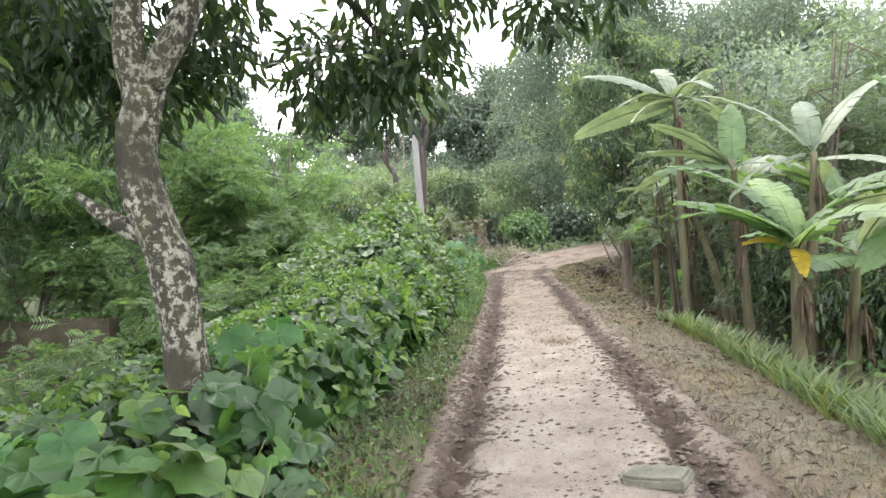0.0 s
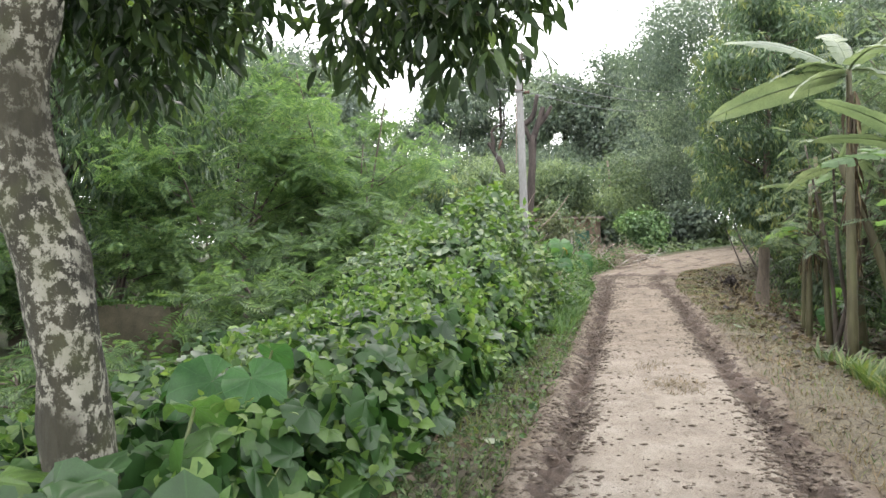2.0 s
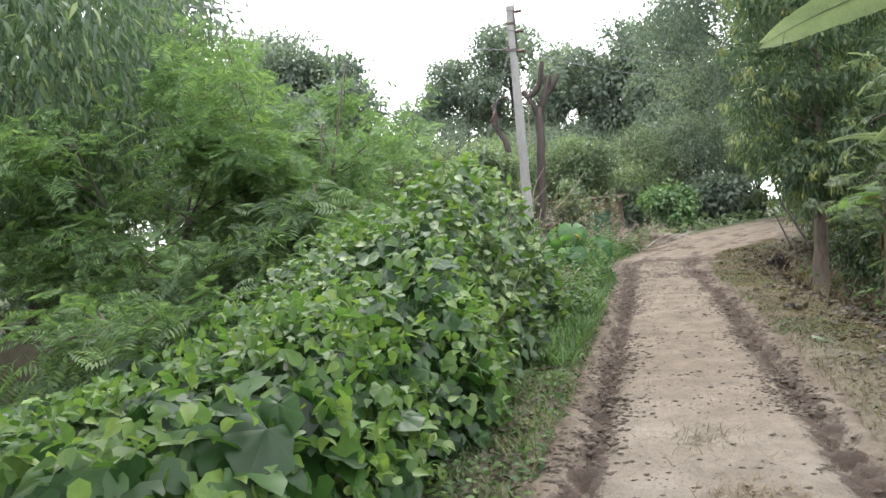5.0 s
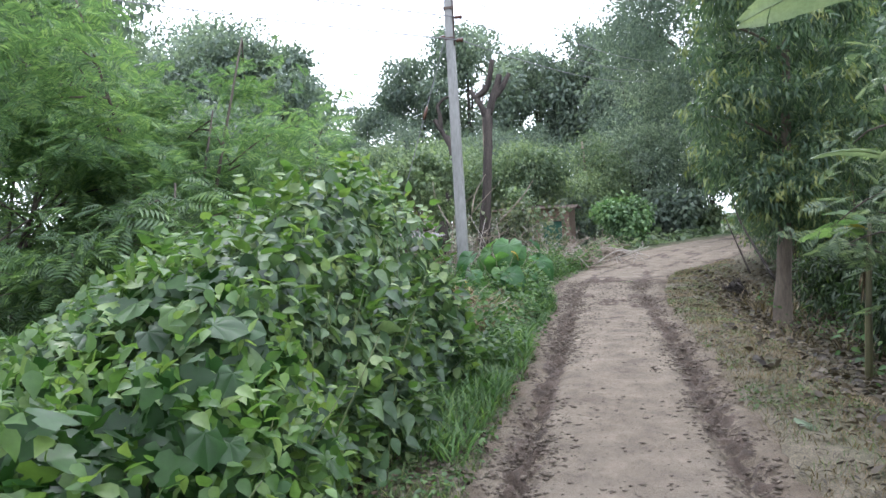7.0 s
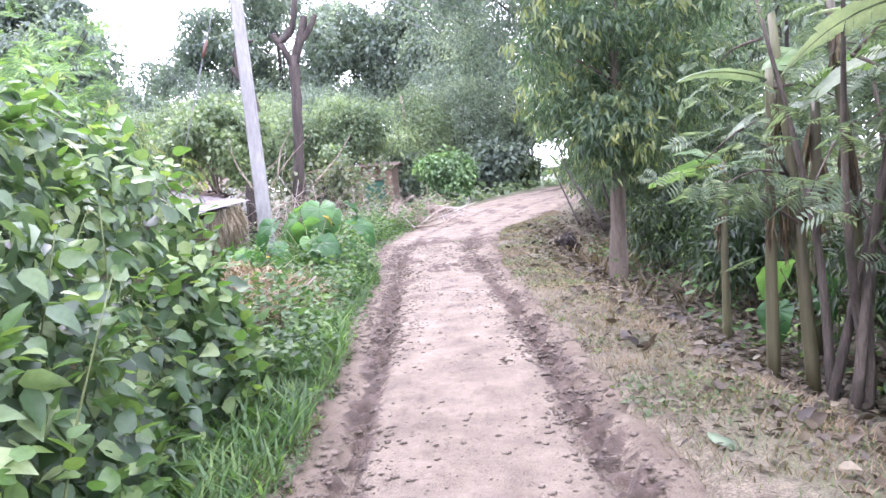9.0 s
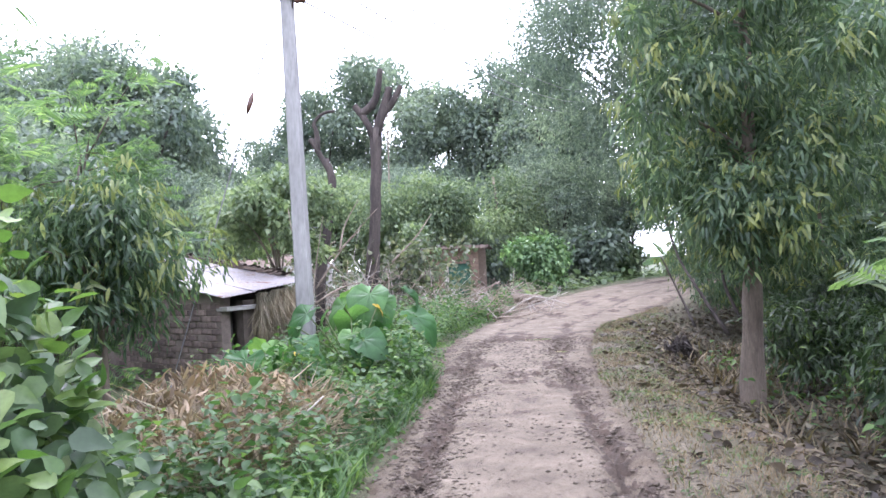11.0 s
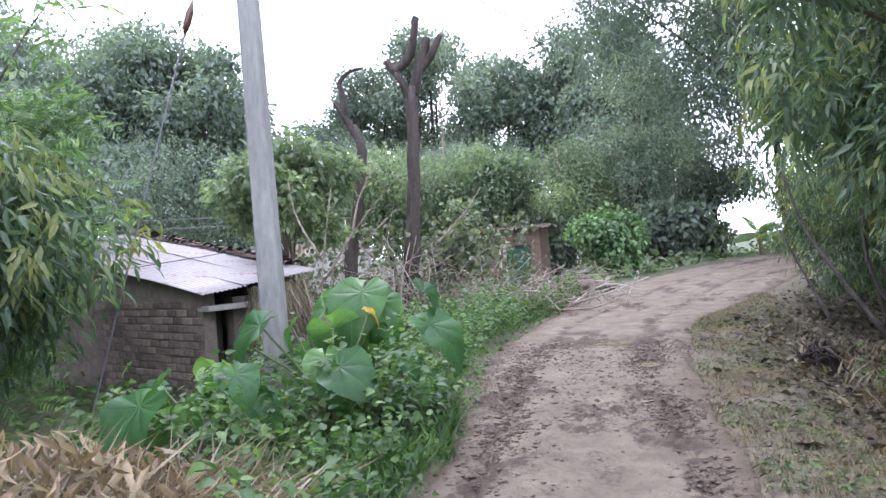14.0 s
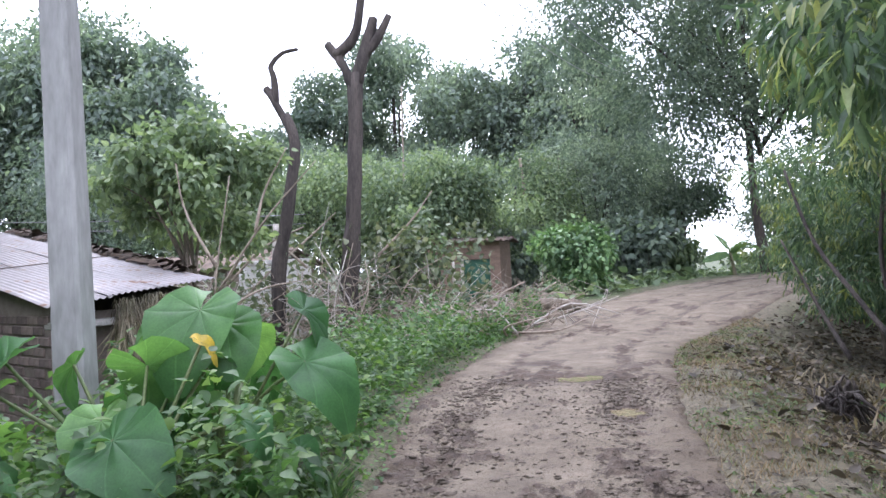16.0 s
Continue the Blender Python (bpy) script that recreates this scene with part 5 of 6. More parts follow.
def banana(x, y, h, leaves, seed, scale=1.0, pale=0.3, dry=3, yellow=0, label="banana plant with big torn leaves and a sheathed stem", aims=(), girth=0.085):
    """aims: rows of compass angle and rise for leaves that reach a known way."""
    r = np.random.default_rng(seed)
    z = land_z(x, y)
    t = thing("banana_plant", label, "banana plant", (x, y, z), "banana grove")
    bm = bmesh.new()
    lx, ly = 0.2 * r.normal(), 0.2 * r.normal()
    limb(bm, [(x, y, z - 0.1), (x + lx * 0.4, y + ly * 0.4, z + h * 0.5), (x + lx, y + ly, z + h)], girth, girth * 0.5, 10, 10, 0.2)
    part("pseudostem", bm, M_PSEUDO, t)
    ways = [(a, u) for a, u in aims] + [(2.4 * k + 0.5 * r.random(), -0.1 + 1.7 * r.random() ** 1.5) for k in range(leaves)]
    for k, (a, up) in enumerate(ways):
        me = BAN_PALE[k % 2] if r.random() < pale else BAN[r.integers(4)]
        ax = np.array((math.cos(a), math.sin(a), up))
        nm = np.array((-math.cos(a) * up, -math.sin(a) * up, 1.0)) + 0.35 * r.normal(size=3)
        place_leaf(me, t, (x + lx, y + ly, z + h - 0.15 + 0.15 * r.random()), ax, nm, scale * (0.75 + 0.4 * r.random()))
    for k in range(dry):
        a = r.random() * 6.283
        place_leaf(BAN_DRY, t, (x + lx * 0.8 + 0.05 * math.cos(a), y + ly * 0.8 + 0.05 * math.sin(a), z + h * (0.55 + 0.4 * r.random())), np.array((0.06 * math.cos(a), 0.06 * math.sin(a), -1.0)),
                   np.array((math.cos(a), math.sin(a), 0.2)), min(scale, 0.8) * (0.6 + 0.4 * r.random()), "dry_leaf")
    for k in range(yellow):
        a = 3.3 + 1.2 * k
        place_leaf(BAN_YEL, t, (x + lx, y + ly, z + h - 0.1), np.array((math.cos(a), math.sin(a), 0.7 - 0.7 * k)), np.array((0, -0.3, 1.0)), scale * 0.75, "leaf")


banana(3.2, 11.3, 1.5, 5, 751, 0.74, 0.25, 1, 2, "young banana plant with bright green and yellowing leaves", [(1.7, 2.4), (3.3, 0.9), (2.7, 1.6), (0.2, 0.8)])
banana(4.2, 12.4, 1.6, 5, 752, 0.66, 0.5)
banana(3.9, 15.0, 3.0, 4, 753, 0.85, 0.6, 4, aims=[(1.2, 2.2), (3.5, 0.1), (2.6, 0.5)])
banana(3.3, 16.4, 4.1, 3, 754, 0.86, 1.0, 3, aims=[(3.1, 0.75), (3.3, 0.35), (3.8, -0.1), (1.7, 2.0), (0.8, 0.9)], girth=0.075)
banana(4.2, 16.9, 3.1, 4, 755, 0.6, 0.9, 5)
banana(3.35, 19.1, 2.7, 0, 756, 0.45, 0.6, 2, aims=[(3.3, 0.3), (0.6, 0.9)], girth=0.06)
banana(4.3, 20.1, 2.6, 3, 757, 0.6, 0.4, 4)
banana(3.66, 19.0, 3.3, 1, 763, 0.5, 0.6, 3, 0, "old banana stem hung with dry brown leaves", girth=0.065)
banana(4.2, 19.1, 3.4, 2, 764, 0.55, 0.5, 5, 0, "old banana stem hung with dry brown leaves", girth=0.075)
banana(4.5, 18.5, 3.0, 2, 768, 0.55, 0.6, 5, 0, "old banana stem hung with dry brown leaves", girth=0.08)
banana(4.9, 18.8, 2.8, 3, 769, 0.65, 0.4, 4)
banana(4.5, 17.9, 2.9, 2, 766, 0.7, 0.6, 4, 0, "old banana stem hung with dry brown leaves")
banana(4.3, 13.7, 2.9, 4, 767, 0.75, 0.9, 3, aims=[(2.8, 1.2), (1.4, 2.5)])
banana(4.9, 14.2, 2.3, 5, 758, 0.8, 0.5)
banana(5.2, 18.2, 2.8, 5, 759, 0.9, 0.4)
banana(3.62, 20.75, 2.0, 2, 760, 0.42, 0.0, 1, 1, "small banana sucker with light green leaves", [(3.2, 0.2), (2.4, 0.9)], 0.05)
banana(5.0, 10.4, 2.3, 5, 761, 0.8, 0.5, aims=[(3.0, 1.5), (3.6, 0.8)])
banana(6.8, 47.8, 0.9, 7, 762, 0.75, 0.0, 0, 0, "small bright banana plant at the road bend")


# ---- power pole, cables ----
def power_pole():
    x, y = -2.40, 24.7
    z = land_z(x, y)
    t = thing("power_pole", "tapered grey concrete electricity pole leaning slightly", "utility pole", (x, y, z))
    lean = Vector((-0.014, 0.0, 1)).normalized()
    bm = bmesh.new()
    rings = []
    for s, w, d in ((-0.4, 0.115, 0.088), (1.5, 0.107, 0.083), (3.5, 0.097, 0.076), (5.5, 0.084, 0.067), (6.4, 0.077, 0.062)):
        c = Vector((x, y, z)) + lean * s
        e = 0.022
        ring = [(w, d - e), (w - e, d), (-w + e, d), (-w, d - e), (-w, -d + e), (-w + e, -d), (w - e, -d), (w, -d + e)]
        rings.append([bm.verts.new(c + Vector((a, b, 0))) for a, b in ring])
    for r0, r1 in zip(rings, rings[1:]):
        for k in range(8):
            bm.faces.new((r0[k], r0[(k + 1) % 8], r1[(k + 1) % 8], r1[k]))
    bm.faces.new(rings[-1])
    part("pole", bm, M_CONCRETE, t)
    for s in (5.4, 6.0):
        bm = bmesh.new()
        c = Vector((x, y, z)) + lean * s
        box(bm, (-0.095, -0.078, -0.025), (0.095, 0.078, 0.025), Matrix.Translation(c))
        part("band", bm, M_IRON, t, "rusted iron clamp")
    bm = bmesh.new()
    c = Vector((x, y, z)) + lean * 6.1
    tube(bm, [c + Vector((0.10, -0.04, -0.85)), c + Vector((0.10, -0.04, 0.7))], [0.018, 0.018], 6)
    part("bracket", bm, M_IRON, t, "upright iron insulator bracket")
    heads = []
    for s in (5.35, 5.8, 6.25):
        c = Vector((x + 0.115, y - 0.04, z)) + lean * s
        bm = bmesh.new()
        tube(bm, [c, c + Vector((0.05, 0, 0)), c + Vector((0.06, 0, 0)), c + Vector((0.11, 0, 0)), c + Vector((0.12, 0, 0)), c + Vector((0.16, 0, 0))], [0.02, 0.05, 0.035, 0.035, 0.055, 0.03], 10)
        part("insulator", bm, M_PORCELAIN, t)
        heads.append(c + Vector((0.1, 0, 0)))
    c = Vector((x - 0.09, y - 0.02, z)) + lean * 5.45
    bm = bmesh.new()
    tube(bm, [c, c + Vector((-0.06, 0, 0)), c + Vector((-0.07, 0, 0)), c + Vector((-0.13, 0, -0.02))], [0.02, 0.045, 0.03, 0.03], 8)
    part("insulator", bm, M_PORCELAIN, t)
    return heads, c


def cable(a, b, sag, label, r=0.011, name="power_cable"):
    a, b = Vector(a), Vector(b)
    pts = [a.lerp(b, k / 24) - Vector((0, 0, 4 * sag * (k / 24) * (1 - k / 24))) for k in range(25)]
    bm = bmesh.new()
    tube(bm, pts, [r] * 25, 6)
    me = bpy.data.meshes.new(name)
    bm.to_mesh(me)
    bm.free()
    me.materials.append(M_CABLE)
    tagged(new(name, me), label, "cable")


HEADS, STAY = power_pole()
for k, hd in enumerate(HEADS):
    cable(hd, (-26 + 0.6 * k, 13.5, 9.6 + 0.5 * k), 0.5, "thin grey overhead power cable from the concrete pole")
    cable(hd, (4.6 + 0.5 * k, 62, 11.5 + 0.5 * k), 0.7, "thin grey overhead power cable from the concrete pole")
cable(STAY, (-4.35, 24.3, -0.35), 0.0, "slack stay wire hung from the concrete pole", 0.009, "stay_wire")
bm = bmesh.new()
tube(bm, [tuple(STAY.lerp(Vector((-4.35, 24.3, -0.35)), q)) for q in (0.285, 0.27, 0.25, 0.235)], [0.015, 0.036, 0.036, 0.015], 8)
me = bpy.data.meshes.new("stay_insulator")
bm.to_mesh(me)
bm.free()
me.materials.append(M_PORCELAIN)
tagged(new("stay_insulator", me), "egg-shaped brown insulator on the stay wire", "insulator")
for k in range(2):
    cable((-24, 40, 3.6 + 0.35 * k), (-7.5, 42, 3.0 + 0.3 * k), 0.15, "thin dark service cable between the houses", 0.012)


# ---- brick shed with a tin roof ----
def frame_at(o, e):
    """Axes with x along e (level), y to the left of it, origin o."""
    e = Vector((e[0], e[1], 0)).normalized()
    return Matrix(((e.x, -e.y, 0, o[0]), (e.y, e.x, 0, o[1]), (0, 0, 1, o[2]), (0, 0, 0, 1)))


def brick_mesh():
    bm = bmesh.new()
    bmesh.ops.create_cube(bm, size=1)
    bmesh.ops.scale(bm, vec=(0.275, 0.1, 0.102), verts=bm.verts)
    bmesh.ops.bevel(bm, geom=bm.edges[:], offset=0.009, segments=1, affect="EDGES")
    me = bpy.data.meshes.new("brick")
    bm.to_mesh(me)
    bm.free()
    me.materials.append(M_BRICK)
    return me


def brick_shed():
    """Low shed: the gable side faces the road, a tin roof falls to the right, a dark doorway at its corner."""
    floor = -1.0
    M = Vector((-4.85, 27.4, 1.15))
    t = thing("brick_shed", "low brick shed with a rusty corrugated tin roof", "shed", (M.x - 1.5, M.y + 1, floor))
    along = Vector((-0.88, 0.47, 0))
    away = Vector((0.47, 0.88, 0))
    F = frame_at((M.x, M.y, 0), along)          # x runs up the roof to the left, -y runs away from the road
    depth, slope = 2.0, 0.165

    def roof_z(a, w):
        return 1.15 + slope * a + 0.1 * w

    # roof: three overlapping sheets
    for k in range(3):
        w0, w1 = k * 0.65 - 0.02, k * 0.65 + 0.72
        if k == 2:
            w1 = depth + 0.05
        n = 60
        vs, fs = [], []
        rows = 9
        rg = np.random.default_rng(800 + k)
        for i in range(rows):
            a = -0.02 + 6.4 * i / (rows - 1) - (0.04 * rg.random() if i == 0 else 0)
            for j in range(n + 1):
                w = w0 + (w1 - w0) * j / n
                p = F @ Vector((a, -w, roof_z(a, w) + 0.011 * math.sin(w * 2 * math.pi / 0.076) + 0.008 * k + 0.012 * math.sin(a * 1.7 + k)))
                vs.append(p)
        for i in range(rows - 1):
            for j in range(n):
                q = i * (n + 1) + j
                fs.append((q, q + 1, q + n + 2, q + n + 1))
        me = smooth(mesh_arrays("roof_sheet", np.array([tuple(v) for v in vs]), np.array(fs)))
        ob = part("roof_sheet", me, M_TIN, t, "corrugated galvanised roof sheet with rust streaks")
        so = ob.modifiers.new("thickness", "SOLIDIFY")
        so.thickness = 0.004
    # walls: mortar body, with the brick faces in front
    def wall(name, o, d, length, height, thick, top_slope=0.0):
        W = frame_at((o.x, o.y, floor), d)
        b = bmesh.new()
        c = [(0, 0, 0), (length, 0, 0), (length, 0, height + top_slope * length), (0, 0, height)]
        f = [b.verts.new(W @ Vector(p)) for p in c]
        g = [b.verts.new(W @ Vector((p[0], -thick, p[2]))) for p in c]
        b.faces.new(f[::-1])
        b.faces.new(g)
        for i in range(4):
            b.faces.new((f[i], f[(i + 1) % 4], g[(i + 1) % 4], g[i]))
        return part(name, b, M_MORTAR, t), W

    corner = M + along * 0.3 + away * 0.15
    front, Wf = wall("wall", corner, along, 5.6, 1.15 - floor - 0.02, 0.2, slope)
    side, Ws = wall("wall", corner + away * 0.5 + along * 0.0, along, 0.2, 2.05, 1.0)
    back, _ = wall("wall", corner + away * 1.5, along, 5.6, 1.25 - floor, 0.15, slope)
    br = brick_mesh()
    rg = np.random.default_rng(820)
    for row in range(5, 18):
        z = 0.06 + row * 0.12
        for k in range(12):
            a = 0.15 + k * 0.296 + (0.148 if row % 2 else 0)
            if z > 2.05 or rg.random() < 0.03:
                continue
            ob = under(new("brick", br), front)
            ob.matrix_basis = Wf @ Matrix.Translation((a + 0.004 * rg.normal(), -0.03 + 0.004 * rg.normal(), z)) @ Euler((0, 0.01 * rg.normal(), 0.015 * rg.normal())).to_matrix().to_4x4()
    # lintel slab over the doorway, a frame post and the plank door left ajar in the dark
    b = bmesh.new()
    L = frame_at((corner.x, corner.y, 0), away)
    box(b, (-0.02, -0.2, 0.88), (1.05, 0.12, 0.96), L)
    bmesh.ops.bevel(b, geom=b.edges[:], offset=0.01, segments=1, affect="EDGES")
    part("lintel", b, M_STONE, t, "grey stone lintel slab")
    # the planks are darkened so that the doorway reads as a shaded opening
    b = bmesh.new()
    for k in range(3):
        box(b, (0.05 + 0.15 * k, 0.32, floor + 0.02), (0.19 + 0.15 * k, 0.35, 0.86), L)
    part("door", b, M_DOORWAY_SHADE, t, "plank door coloured with the shade of the doorway")
    # ridge tiles laid along the far edge
    tm = bmesh.new()
    for i in range(6):
        a0, a1 = math.pi * i / 6, math.pi * (i + 1) / 6
        v = [tm.verts.new((math.cos(q) * 0.08, s, math.sin(q) * 0.06)) for s in (-0.16, 0.16) for q in (a0, a1)]
        tm.faces.new((v[0], v[1], v[3], v[2]))
    tile = bpy.data.meshes.new("roof_tile")
    tm.to_mesh(tile)
    tm.free()
    tile.materials.append(M_TILE)
    for k in range(60):
        a = 0.7 + 0.19 * (k % 30) * 1.0
        w = depth - 0.02 + 0.13 * (k // 30)
        ob = under(new("roof_tile", tile), t)
        ob.matrix_basis = F @ Matrix.Translation((a, -w, roof_z(a, w) + 0.02 + 0.02 * rg.random())) @ Euler((0.1 * rg.normal(), 0.15 * rg.normal(), 1.57 + 0.2 * rg.normal())).to_matrix().to_4x4()
    # a cord across the sheets
    b = bmesh.new()
    pts = [F @ Vector((2.5 + 0.05 * math.sin(k), -depth * k / 8, roof_z(2.5, depth * k / 8) + 0.03)) for k in range(9)]
    tube(b, [pts[0] + Vector((0, 0, -0.25))] + pts, [0.008] * 10, 5)
    part("cord", b, M_IRON, t, "dark cord tied over the roof")
    # dry grass hanging from the eave
    rg = np.random.default_rng(823)
    n = 2200
    w = 0.75 + 1.0 * rg.random(n)
    base = np.array([tuple(F @ Vector((0.05 - 0.15 * q, -v, roof_z(0, v) - 0.03 - 0.55 * p))) for q, v, p in zip(rg.random(n), w, rg.random(n))])
    ax = unit(np.stack([0.25 * rg.normal(size=n), 0.25 * rg.normal(size=n), -np.ones(n)], 1))
    part("hanging_straw", leaf_cloud("hanging_straw", "stalk", base, ax, rand_dirs(n, rg), 0.3 + 0.35 * rg.random(n)), M_STRAW, t, "dry straw hanging at the eave", "stuff")


brick_shed()


# ---- the houses at the back ----
def far_house(name, label, o, d, length, depth, height, rise, wall_mat, door=None, floor=-0.5):
    """A low house: walls, an open doorway, a tiled roof with an overhang."""
    t = thing(name, label, "house", (o[0], o[1], floor))
    W = frame_at((o[0], o[1], floor), d)
    spans = [(0, length)] if not door else [(0, door[0]), (door[1], length)]
    for a, b in spans:
        bm = bmesh.new()
        box(bm, (a, 0, 0), (b, 0.3, height), W)
        part("wall", bm, wall_mat, t)
    if door:
        bm = bmesh.new()
        box(bm, (door[0], 0, door[2]), (door[1], 0.3, height), W)
        part("wall", bm, M_HOUSE_BRICK, t, "brick wall over the doorway")
        bm = bmesh.new()
        box(bm, (door[0] + 0.03, 0.1, 0.1), (door[1] - 0.03, 0.15, door[2] - 0.02), W)
        dr = part("door", bm, M_DOOR_GREEN, t, "green painted wooden door")
        bm = bmesh.new()
        box(bm, (door[0] - 0.08, -0.03, 0), (door[0] + 0.02, 0.05, door[2] + 0.05), W)
        part("door_post", bm, M_TWIG_GREY, dr)
    for a, b, c, e in ((0, 0.3, 0.3, depth), (length - 0.3, length, 0.3, depth), (0, length, depth, depth + 0.3)):
        bm = bmesh.new()
        box(bm, (a, c, 0), (b, e, height), W)
        part("wall", bm, wall_mat, t)
    # tiled slopes
    rg = np.random.default_rng(int(length * 10))
    for sgn in (0, 1):
        vs, fs = [], []
        nu, nv = int(length / 0.11) * 2, 14
        for j in range(nv + 1):
            q = j / nv
            yy = -0.35 + (depth / 2 + 0.5) * q if not sgn else depth + 0.65 - (depth / 2 + 0.5) * q
            for i in range(nu + 1):
                xx = -0.3 + (length + 0.6) * i / nu
                zz = height - 0.06 + rise * q + 0.025 * abs(math.sin(i * math.pi / 2)) + 0.02 * (j % 2) + 0.02 * rg.normal() + 0.05 * math.sin(xx * 0.9)
                vs.append(tuple(W @ Vector((xx, yy, zz))))
        for j in range(nv):
            for i in range(nu):
                q = j * (nu + 1) + i
                fs.append((q, q + 1, q + nu + 2, q + nu + 1))
        ob = part("roof", mesh_arrays("roof", np.array(vs), np.array(fs)), M_TILE, t, "weathered brown clay-tile roof")
        so = ob.modifiers.new("thickness", "SOLIDIFY")
        so.thickness = 0.04


far_house("mud_house", "low mud-walled house with a brown tiled roof", (-17.2, 40.6), (1, -0.1), 9.0, 3.5, 2.15, 0.55, M_PLASTER)
far_house("brick_house", "small brick house with a green door", (-4.9, 44.3), (1, -0.03), 3.4, 3.0, 2.75, 0.12, M_HOUSE_BRICK, (2.1, 3.05, 2.1))
bm = bmesh.new()
box(bm, (-8.2, 38.6, -0.5), (-6.2, 38.85, 1.75))
box(bm, (-8.3, 38.55, 1.7), (-6.1, 38.9, 1.8))
t = thing("boundary_wall", "short whitewashed yard wall beside the mud house", "wall", (-7.2, 38.7, -0.5))
part("wall", bm, M_LIME, t)
bm = bmesh.new()
W = frame_at((-7.4, 16.6, 0), (-1, 0.12))
box(bm, (0, 0, -0.9), (4.2, 0.3, 0.32), W)
bmesh.ops.subdivide_edges(bm, edges=bm.edges[:], cuts=6, use_grid_fill=True)
for v in bm.verts:
    v.co += Vector((0, 0, 0.10 * noise.noise(v.co * 1.3))) + 0.03 * noise.noise_vector(v.co * 3)
M_OLDWALL = surface("old_mud_wall", [(0.3, (0.042, 0.038, 0.022)), (0.7, (0.1, 0.088, 0.055))], 2.5, 0.95, 0.6, 40)
t = thing("garden_wall", "old low brown mud wall with moss on top", "wall", (-9.4, 16.8, -0.6))
part("wall", bm, M_OLDWALL, t)
r = np.random.default_rng(845)
n = 1500
px = r.random(n) * 4.2
pos = np.array([tuple(W @ Vector((a, 0.3 * b, 0.3 + 0.08 * c))) for a, b, c in zip(px, r.random(n), r.random(n))])
part("moss", leaf_cloud("moss", "ovate", pos, rand_dirs(n, r), unit(r.normal(size=(n, 3)) * 0.5 + (0, 0, 1)), 0.05 + 0.05 * r.random(n)), M_WEED, t, "green moss and creepers", "stuff")


# ---- brushwood, logs, straw ----
def brushwood():
    r = np.random.default_rng(851)
    t = thing("brushwood_pile", "tangled heap of grey dead branches", "brushwood", (-4.5, 36.5, -0.3))
    for k in range(300):
        x, y = -8.4 + 8.2 * r.random(), 33.4 + 5.0 * r.random()
        z = land_z(x, y)
        h = (0.5 + 1.9 * r.random() * (0.6 + 0.4 * math.sin(x * 1.3))) * (0.45 if x > -3.2 else 1.0)
        a = r.random() * 6.283
        L = 0.8 + 1.4 * r.random()
        p0 = Vector((x, y, z + 0.1 * r.random()))
        p2 = p0 + Vector((math.cos(a) * L, math.sin(a) * L * 0.5, h))
        bm = bmesh.new()
        mid = (p0 + p2) / 2 + Vector((0.25 * r.normal(), 0.2 * r.normal(), 0.2 * r.normal()))
        limb(bm, [p0, mid, p2], 0.026, 0.007, 7, 5, 0.3)
        for j in range(3):
            q = p0.lerp(p2, 0.4 + 0.5 * r.random())
            limb(bm, [q, q + Vector((0.3 * r.normal(), 0.2 * r.normal(), 0.25)), q + Vector((0.5 * r.normal(), 0.3 * r.normal(), 0.35 + 0.3 * r.normal()))], 0.012, 0.004, 5, 4, 0.2)
        part("branch", bm, M_TWIG if r.random() < 0.75 else M_TWIG_GREY, t)
    n = 2400
    pos = np.stack([-8 + 7.0 * r.random(n), 34.4 + 3.5 * r.random(n), 0.2 + 2.2 * r.random(n) ** 1.6], 1)
    part("foliage", leaf_cloud("foliage", "ovate", pos, rand_dirs(n, r), unit(r.normal(size=(n, 3)) + (0, 0, 0.6)), 0.12 + 0.09 * r.random(n)), M_DUSTY, t, "dusty grey-green leaves", "stuff")


brushwood()


def dead_creepers():
    r = np.random.default_rng(857)
    t = thing("dead_creeper", "pale dead creeper stems hanging in the brushwood", "creeper", (-3.4, 36.2, 0.0))
    for k in range(70):
        x, y = -5.6 + 3.6 * r.random(), 34.8 + 2.2 * r.random()
        z = land_z(x, y)
        h = 0.9 + 1.5 * r.random()
        pts = [(x, y, z)]
        for j in range(4):
            x, y = x + 0.22 * r.normal(), y + 0.12 * r.normal()
            pts.append((x, y, z + h * (j + 1) / 4 - (0.35 * r.random() if j == 3 else 0)))
        bm = bmesh.new()
        limb(bm, pts, 0.012, 0.006, 10, 4, 0.2)
        part("stem", bm, M_TWIG if r.random() < 0.6 else M_TWIG_GREY, t)
    for pts in ([(-7.0, 35.2, 0.3), (-6.0, 35.3, 1.3), (-5.0, 35.4, 2.1), (-4.3, 35.5, 2.7)], [(-6.7, 35.0, 1.2), (-5.9, 35.2, 2.0), (-5.0, 35.3, 2.4)], [(-4.9, 35.2, 1.5), (-5.4, 35.1, 2.0), (-5.6, 35.1, 2.3)],
                [(-3.4, 35.6, 1.7), (-2.7, 35.8, 2.4), (-2.2, 36.0, 3.1)], [(-7.6, 34.4, 0.2), (-7.0, 34.6, 1.0), (-6.6, 34.7, 1.9), (-6.2, 34.7, 2.1)]):
        bm = bmesh.new()
        limb(bm, pts, 0.035, 0.012, 12, 6, 0.3)
        part("branch", bm, M_TWIG, t)


dead_creepers()


